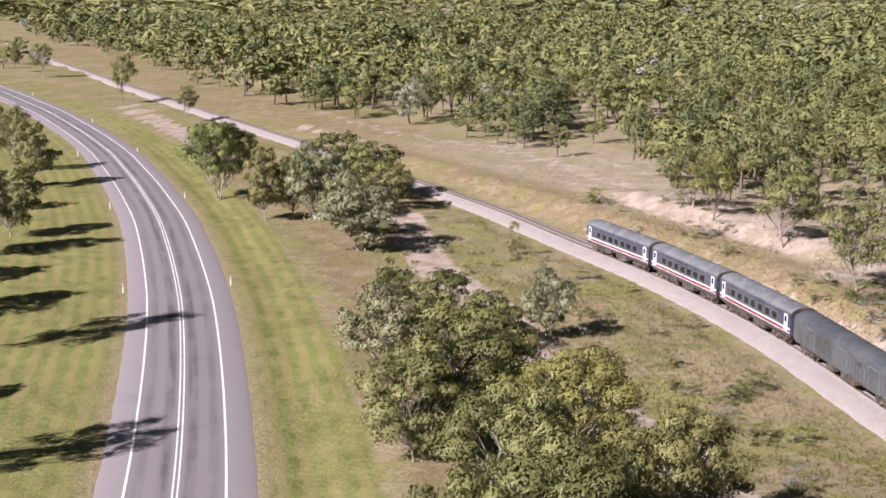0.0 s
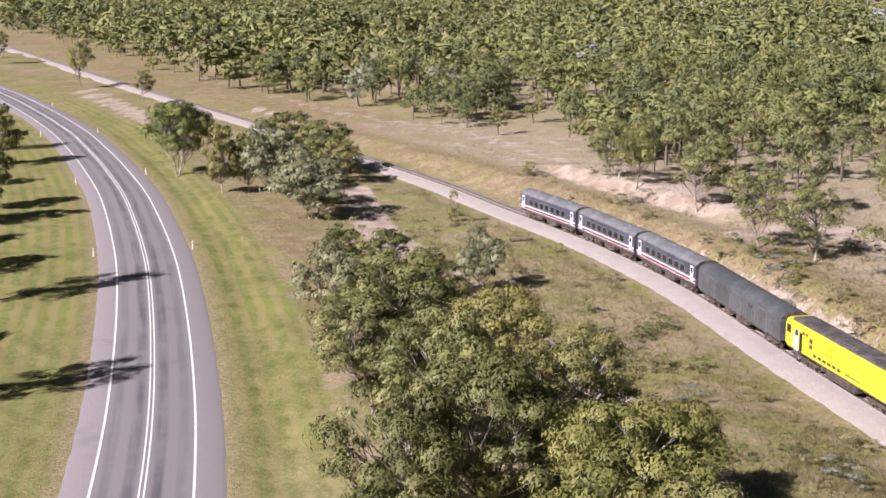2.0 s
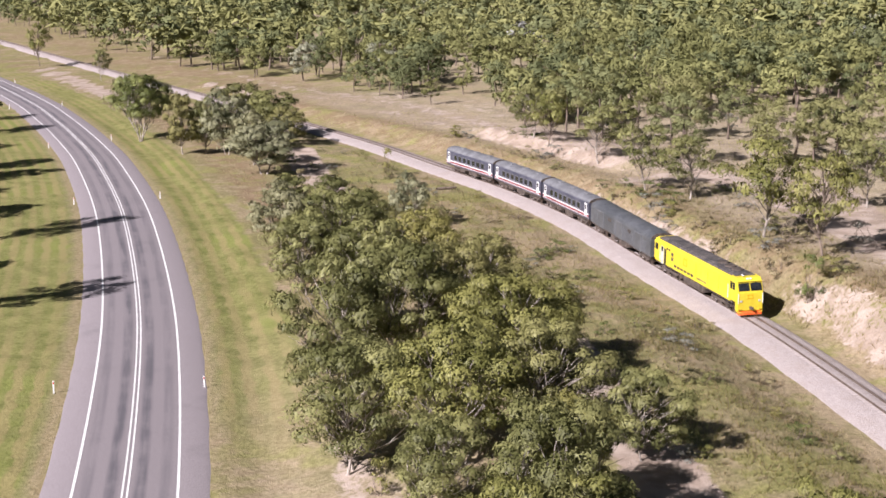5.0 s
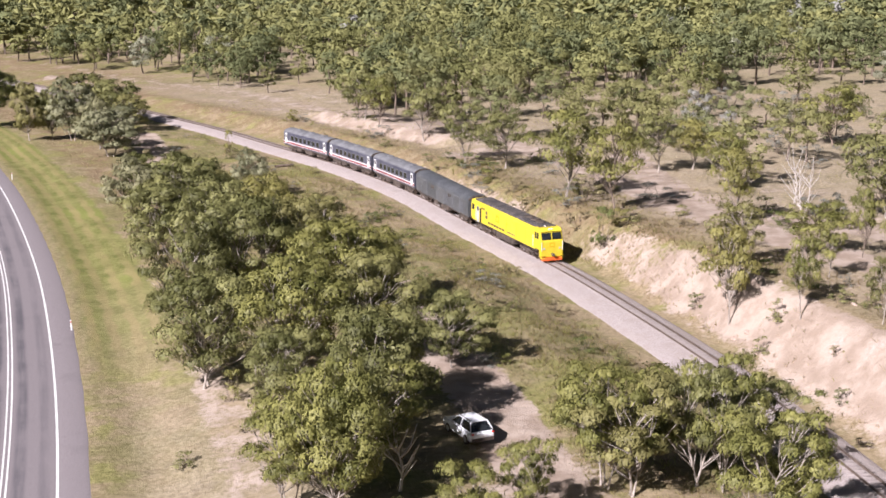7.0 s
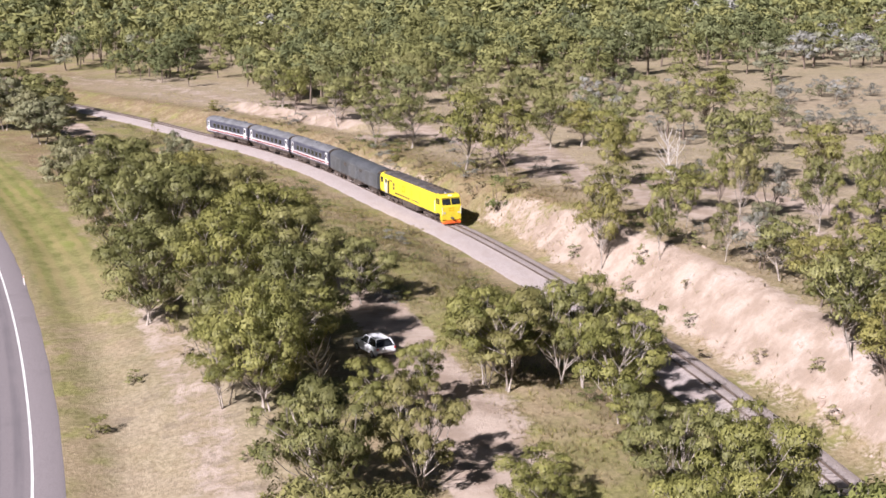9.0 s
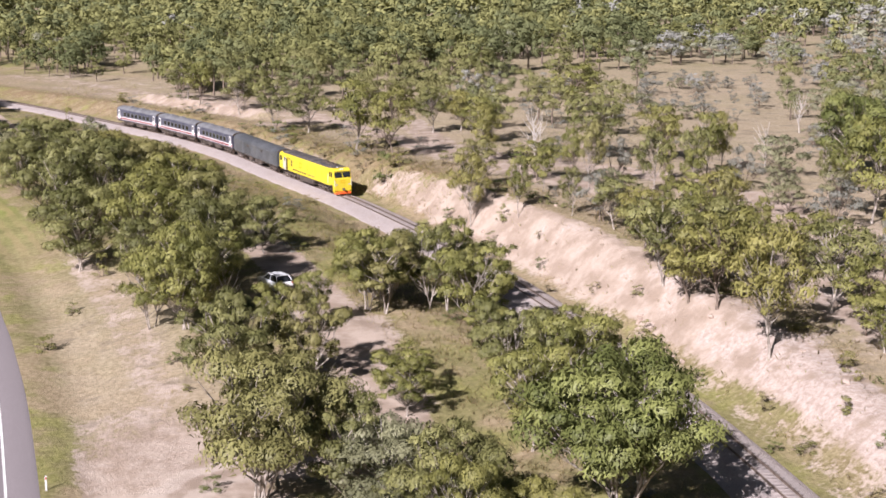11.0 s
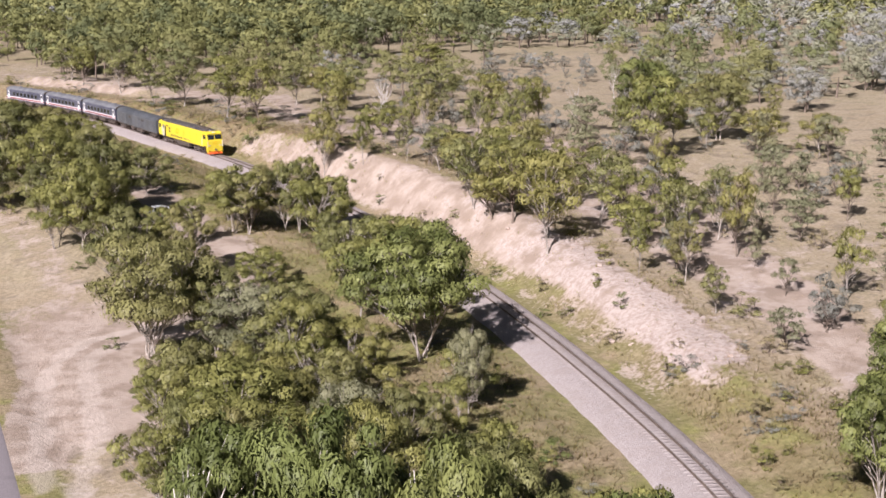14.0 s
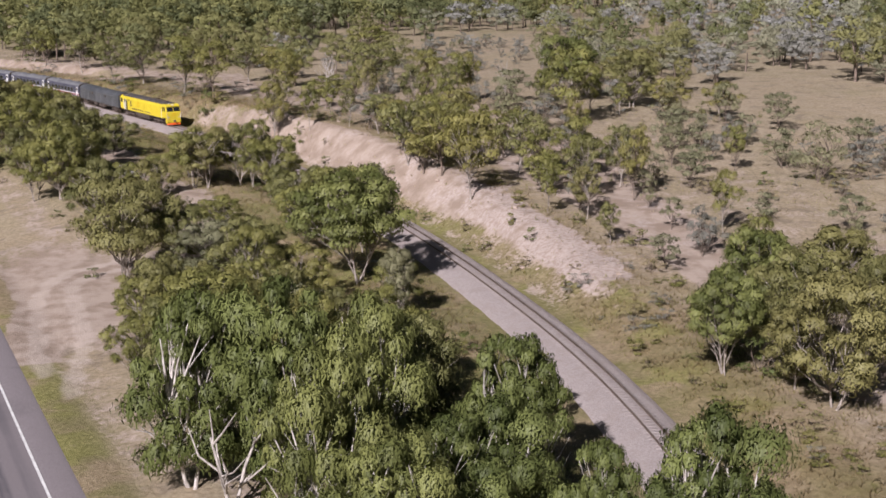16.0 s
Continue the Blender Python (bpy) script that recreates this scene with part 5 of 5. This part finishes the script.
def build_van():
    ob = tagged(new("baggage_van"), "dark grey corrugated baggage van behind the locomotive", "railway carriage", "train")
    half = 10.4
    car_shell(ob, half, VAN_GREY, VAN_GREY, 9)
    for s in (-1, 1):
        for k in range(7):
            part("side_rib", boxes(((s * 1.405, 0, 1.35 + 0.22 * k), (0.03, 2 * half - 0.3, 0.05))), VAN_GREY, ob)
        for y in (-6.6, 0.2, 6.4):
            door = part("sliding_door", boxes(((s * 1.43, y, 2.1), (0.06, 2.1, 1.95)), bevel=0.015), VAN_GREY, ob, "dark grey sliding door")
            part("door_frame", boxes(((s * 1.45, y - 1.08, 2.1), (0.06, 0.07, 2.0)), ((s * 1.45, y + 1.08, 2.1), (0.06, 0.07, 2.0)), ((s * 1.45, y, 3.08), (0.06, 2.2, 0.07))), COACH_ROOF, door)
        for k in range(16):
            part("rib", boxes(((s * 1.43, -1.5 + 0.68 * k, 1.95), (0.05, 0.07, 1.25))), COACH_ROOF, ob)
        for y in (-3.6, -3.0, 3.2, 3.8):
            part("vent", boxes(((s * 1.42, y, 2.65), (0.04, 0.35, 0.42))), TRAIN_BLACK, ob)
    return ob


def build_coach():
    ob = tagged(new("passenger_coach"), "slate grey passenger coach with red and white stripes below its windows", "railway carriage", "train")
    half = 7.95
    body = car_shell(ob, half, COACH_SIDE, COACH_ROOF, 8)
    for s in (-1, 1):
        part("white_stripe", boxes(((s * 1.403, 0, 1.76), (0.012, 2 * half - 0.1, 0.15))), STRIPE_WHITE, ob, "white stripe")
        part("white_stripe", boxes(((s * 1.400, 0, 1.38), (0.02, 2 * half - 0.1, 0.07))), STRIPE_WHITE, ob, "white stripe")
        part("red_stripe", boxes(((s * 1.401, 0, 1.53), (0.012, 2 * half - 0.1, 0.30))), STRIPE_RED, ob, "dark red stripe")
        for k in range(7):
            y = -4.65 + 1.55 * k
            pane = part("window", boxes(((s * 1.408, y, 2.42), (0.03, 1.00, 0.74)), bevel=0.012), TRAIN_GLASS, ob, "dark window")
            part("window_frame", boxes(((s * 1.41, y, 2.80), (0.03, 1.12, 0.06)), ((s * 1.41, y, 2.04), (0.03, 1.12, 0.06)), ((s * 1.41, y - 0.53, 2.42), (0.03, 0.06, 0.72)), ((s * 1.41, y + 0.53, 2.42), (0.03, 0.06, 0.72))), COACH_ROOF, pane)
        for y in (-7.0, 7.0):
            door = part("door", boxes(((s * 1.404, y, 2.30), (0.04, 0.70, 1.60)), bevel=0.012), STRIPE_WHITE, ob, "white end door")
            part("door_window", boxes(((s * 1.425, y, 2.62), (0.02, 0.42, 0.6))), TRAIN_GLASS, door)
    for y in (-4.5, 0, 4.5):
        part("roof_vent", boxes(((0, y, 3.86), (0.7, 1.0, 0.14)), bevel=0.03), COACH_ROOF, ob)
    return ob


_ys = np.arange(-120.0, 400.0, 0.5)
_arc = np.concatenate([[0], np.cumsum(np.hypot(np.diff(_ys), np.diff(rail_x(_ys))))])


def on_track(back):
    """The place on the rails that lies so far behind the train's nose."""
    y = float(np.interp(np.interp(TRAIN_NOSE, _ys, _arc) + back, _arc, _ys))
    return Vector((float(rail_x(y)), y, float(rail_base(y)) + 0.353))


TRAIN_NOSE = 82.8


def set_on_rails(ob, back, half):
    a, b = on_track(back - half * 0.7), on_track(back + half * 0.7)
    way = (a - b).normalized()
    turn = math.atan2(-way.x, way.y)
    return Matrix.Translation((a + b) / 2) @ Matrix.Rotation(turn, 4, "Z") @ Matrix.Rotation(math.asin(way.z), 4, "X")


loco = build_locomotive()
loco.matrix_basis = set_on_rails(loco, 10.5, 10.4)
van = build_van()
van.matrix_basis = set_on_rails(van, 32.0, 10.4)
coach = build_coach()
coach.matrix_basis = set_on_rails(coach, 51.4, 7.95)
for k in (1, 2):
    copy_thing(coach, set_on_rails(coach, 51.4 + 16.7 * k, 7.95))


# ---------------------------------------------------------------- the parked car
def build_car():
    paint = speckled("car_white_paint", (0.66, 0.68, 0.70), (0.78, 0.80, 0.82), 0.6, 0.22, 0.0, 0.6)
    ob = tagged(new("parked_car"), "white compact sport utility car parked in the sandy clearing", "car")
    body = [(-2.2, 0.42), (-2.24, 0.75), (-2.16, 1.02), (-1.75, 1.08), (0.95, 1.06), (2.0, 0.92), (2.2, 0.70), (2.2, 0.40), (1.75, 0.28), (-1.8, 0.28)]
    part("body", sidewise(body, -0.91, 0.91, 0.10), paint, ob, "white car body")
    bm = bmesh.new()
    low = [(-0.84, -2.05), (0.84, -2.05), (0.84, 1.05), (-0.84, 1.05)]
    top = [(-0.63, -1.55), (0.63, -1.55), (0.63, 0.15), (-0.63, 0.15)]
    a = [bm.verts.new((x, y, 1.05)) for x, y in low]
    b = [bm.verts.new((x, y, 1.60)) for x, y in top]
    for i in range(4):
        bm.faces.new((a[i], a[(i + 1) % 4], b[(i + 1) % 4], b[i]))
    bm.faces.new(b)
    bm.faces.new(a[::-1])
    bmesh.ops.recalc_face_normals(bm, faces=bm.faces)
    cabin = part("cabin_glass", bm, TRAIN_GLASS, ob, "dark tinted cabin windows")
    part("roof", boxes(((0, -0.70, 1.625), (1.34, 1.86, 0.07)), bevel=0.03), paint, ob, "white roof")
    for s in (-1, 1):
        for y0, y1 in ((-2.0, -1.58), (-0.55, -0.50), (1.0, 0.15)):
            bm = bmesh.new()
            p, q = Vector((s * 0.85, y0, 1.06)), Vector((s * 0.65, y1, 1.61))
            box_into(bm, (p + q) / 2, (0.06, 0.10, (q - p).length), 0.0, (q - p).to_track_quat("Z", "Y").to_matrix().to_4x4())
            part("pillar", bm, paint, cabin)
        part("tail_light", boxes(((s * 0.80, -2.20, 0.95), (0.18, 0.10, 0.12)), bevel=0.02), POST_RED, ob, "red tail light")
        part("headlight", boxes(((s * 0.70, 2.12, 0.80), (0.36, 0.14, 0.14)), bevel=0.02), LAMP_GLASS, ob)
        part("mirror", boxes(((s * 1.0, 0.75, 1.10), (0.18, 0.10, 0.14)), bevel=0.03), paint, ob)
        part("roof_rail", boxes(((s * 0.60, -0.7, 1.69), (0.04, 1.6, 0.04))), TRAIN_BLACK, ob)
        for y in (-1.32, 1.36):
            bm = bmesh.new()
            bmesh.ops.create_cone(bm, cap_ends=True, segments=20, radius1=0.34, radius2=0.34, depth=0.22, matrix=Matrix.Translation((s * 0.82, y, 0.34)) @ Matrix.Rotation(radians(90), 4, "Y"))
            wheel = part("wheel", bm, TRAIN_BLACK, ob, "black tyre")
            bm = bmesh.new()
            bmesh.ops.create_cone(bm, cap_ends=True, segments=14, radius1=0.21, radius2=0.19, depth=0.05, matrix=Matrix.Translation((s * 0.93, y, 0.34)) @ Matrix.Rotation(radians(90), 4, "Y"))
            part("rim", bm, DOOR_GREY, wheel, "grey alloy rim")
    part("bumper", boxes(((0, -2.22, 0.50), (1.70, 0.12, 0.26)), bevel=0.04), TRAIN_BLACK, ob, "dark plastic bumper")
    part("bumper", boxes(((0, 2.18, 0.45), (1.70, 0.12, 0.24)), bevel=0.04), TRAIN_BLACK, ob, "dark plastic bumper")
    part("plate", boxes(((0, -2.26, 0.80), (0.50, 0.02, 0.13))), STRIPE_WHITE, ob)
    return ob


parked = build_car()
parked.matrix_basis = pose(19.7, 28.3, spot(19.7, 28.3, 0.0), 0, 0, 16)


# ---------------------------------------------------------------- roadside posts and small things
def build_post():
    ob = tagged(new("delineator_post"), "white plastic roadside delineator post with a red reflector", "marker post", "delineator posts")
    part("post", boxes(((0, 0, 0.42), (0.13, 0.045, 1.24)), bevel=0.015), POST_WHITE, ob)
    part("reflector", boxes(((0, -0.026, 0.86), (0.09, 0.012, 0.16)), ((0, 0.026, 0.86), (0.09, 0.012, 0.16))), POST_RED, ob, "red reflector")
    return ob


POSTS = [(-25.2, 152.6), (-42.2, 213.8), (-62.4, 269.8), (-85.6, 324.9), (-10.2, 65.8), (-36.6, 148.4), (-51.6, 203.6), (-72.8, 264.3), (-22.3, 65.0), (-4.5, -12), (-16.7, -10), (-5.0, -82), (-17.2, -80), (-122, 398)]
post = build_post()
for n, (x, y) in enumerate(POSTS):
    m = pose(x, y, spot(x, y, 0.02), chance.uniform(-3, 3), chance.uniform(-3, 3), 10)
    if n:
        copy_thing(post, m)
    else:
        post.matrix_basis = m

v, f = tube([(-1.6, 0, 0.22), (-0.5, 0.12, 0.24), (0.6, -0.08, 0.23), (1.7, 0.15, 0.20)], [0.26, 0.24, 0.22, 0.17], 9)
log = tagged(new("fallen_log", mesh_from("fallen_log", v, f, BARK_BROWN, True)), "dark fallen log lying in dry grass", "log")
log.matrix_basis = pose(16.4, 156.6, spot(16.4, 156.6, -0.05), 0, 0, 24)


PALE_ROCK = speckled("pale_rock", (0.33, 0.25, 0.20), (0.50, 0.41, 0.35), 0.9, 0.95, bump=0.05)


def rock_mesh(seed):
    rng = random.Random(seed)
    bm = bmesh.new()
    bmesh.ops.create_icosphere(bm, subdivisions=2, radius=0.5)
    for v in bm.verts:
        v.co *= 0.8 + 0.5 * noise.noise(v.co * 2.2 + Vector((seed, 0, 0))) + rng.uniform(-0.06, 0.06)
        v.co.z *= 0.7
    me = bpy.data.meshes.new("rock")
    bm.to_mesh(me)
    bm.free()
    me.materials.append(PALE_ROCK)
    return me


ROCKS = [rock_mesh(s) for s in range(4)]
for n in range(30):
    y = chance.uniform(-46, 62)
    x = float(rail_x(y)) + (chance.uniform(4.6, 6.5) if n % 3 else chance.uniform(7, 13))
    k = chance.uniform(0.25, 0.95)
    ob = tagged(new("rock", ROCKS[n % 4]), "pale broken rock fallen from the sandy cutting", "rock", "rocks in the cutting")
    ob.matrix_basis = Matrix.LocRotScale((x, y, spot(x, y, -0.02 * k)), Euler((chance.random() * 0.5, chance.random() * 0.5, chance.random() * 6)), (k * 1.3, k, k * 0.9))


# ---------------------------------------------------------------- grass tufts and litter
def tufts(name, seed, count, where, tall, mat, label):
    rng = np.random.default_rng(seed)
    x, y = rng.uniform(-70, 112, count * 14), rng.uniform(-112, 240, count * 14)
    keep = rng.random(len(x)) < where(x, y)
    x, y = x[keep][:count], y[keep][:count]
    n, blades = len(x), 3
    z = height(x, y) - 0.03
    a = rng.random((n, blades)) * 6.283
    h = tall * rng.uniform(0.6, 1.4, (n, 1)) * rng.uniform(0.7, 1.2, (n, blades))
    w = h * rng.uniform(0.10, 0.22, (n, blades))
    out = np.stack([np.cos(a), np.sin(a)], -1)
    side = np.stack([-out[..., 1], out[..., 0]], -1)
    base = np.stack([x, y], -1)[:, None] + out * h[..., None] * 0.16
    tip = base + out * h[..., None] * rng.uniform(0.5, 1.5, (n, blades, 1))
    V = np.empty((n, blades, 4, 3))
    V[:, :, 0, :2], V[:, :, 1, :2] = base - side * w[..., None] * 0.5, base + side * w[..., None] * 0.5
    V[:, :, 2, :2], V[:, :, 3, :2] = tip + side * w[..., None] * 0.18, tip - side * w[..., None] * 0.18
    V[:, :, :2, 2], V[:, :, 2:, 2] = z[:, None, None], (z[:, None] + h)[..., None]
    me = mesh_from(name, V.reshape(-1, 3), np.arange(n * blades * 4).reshape(-1, 4)[:, ::-1], mat)
    turn = np.concatenate([out * 0.45, np.ones((n, blades, 1))], -1) + rng.normal(size=(n, blades, 3)) * 0.15
    turn /= np.linalg.norm(turn, axis=-1, keepdims=True)
    dress(me, np.repeat(turn.reshape(-1, 3), 4, 0), np.repeat(np.repeat(rng.random(n), blades), 4))
    return tagged(new(name, me), label, "grass", kind="stuff")


def wild_grass(x, y):
    d, r = across(rail_x, x, y), across(road_x, x, y)
    bare = np.maximum(near_path(x, y, TRACK_CAR, 1.9), near_path(x, y, TRACK_EAST, 2.2))
    west = smooth((r - 15) / 5) * smooth((-d - 4.6) / 2) * (1 - np.exp(-(((x - 3.5) / 8) ** 2 + ((y + 20) / 22) ** 2) ** 2))
    east = smooth((d - 3.8) / 2) * np.where((d > 3.8) & (d < 12) & (y > -44) & (y < 62), 0.12, 0.55) * smooth((80 - d) / 50)
    return (west * 0.9 + east) * (1 - bare) * (0.35 + 0.65 * np.clip(0.5 + wave(x, y, 0.22), 0, 1))


def green_patches(x, y):
    return wild_grass(x, y) * np.clip(0.35 + wave(x + 20, y, 0.09) * 1.3, 0, 1)


def track_grass(x, y):
    """Tall grass on both sides of the rails."""
    d, r = across(rail_x, x, y), across(road_x, x, y)
    bare = np.maximum(near_path(x, y, TRACK_CAR, 1.9), near_path(x, y, TRACK_EAST, 2.2))
    west = smooth((-d - 4.2) / 1.2) * smooth((26 + d) / 8) * smooth((r - 19) / 4)
    cut = (d > 5.2) & (d < 12) & (y > -46) & (y < 64)
    east = smooth((d - 3.4) / 1.0) * smooth((22 - d) / 8) * np.where(cut, 0.10, 1.0)
    return (west + east) * (1 - bare) * smooth((190 - y) / 60) * (0.25 + 0.75 * np.clip(0.5 + 0.9 * wave(x, y, 0.31), 0, 1))


def track_weeds(x, y):
    return track_grass(x, y) * np.clip(0.2 + wave(x + 9, y, 0.17) * 1.4, 0, 1)


tufts("tall_grass", 23, 24000, track_grass, 0.26, STRAW_TUFT, "tall dry tan and rust grass beside the railway")
tufts("tall_weeds", 24, 16000, track_weeds, 0.28, GREEN_TUFT, "tall green weeds among dry grass beside the railway")
tufts("straw_grass", 21, 12000, wild_grass, 0.24, STRAW_TUFT, "tufts of dry straw-coloured grass")
tufts("green_weeds", 22, 11000, green_patches, 0.26, GREEN_TUFT, "tufts of olive-green weeds and low scrub")
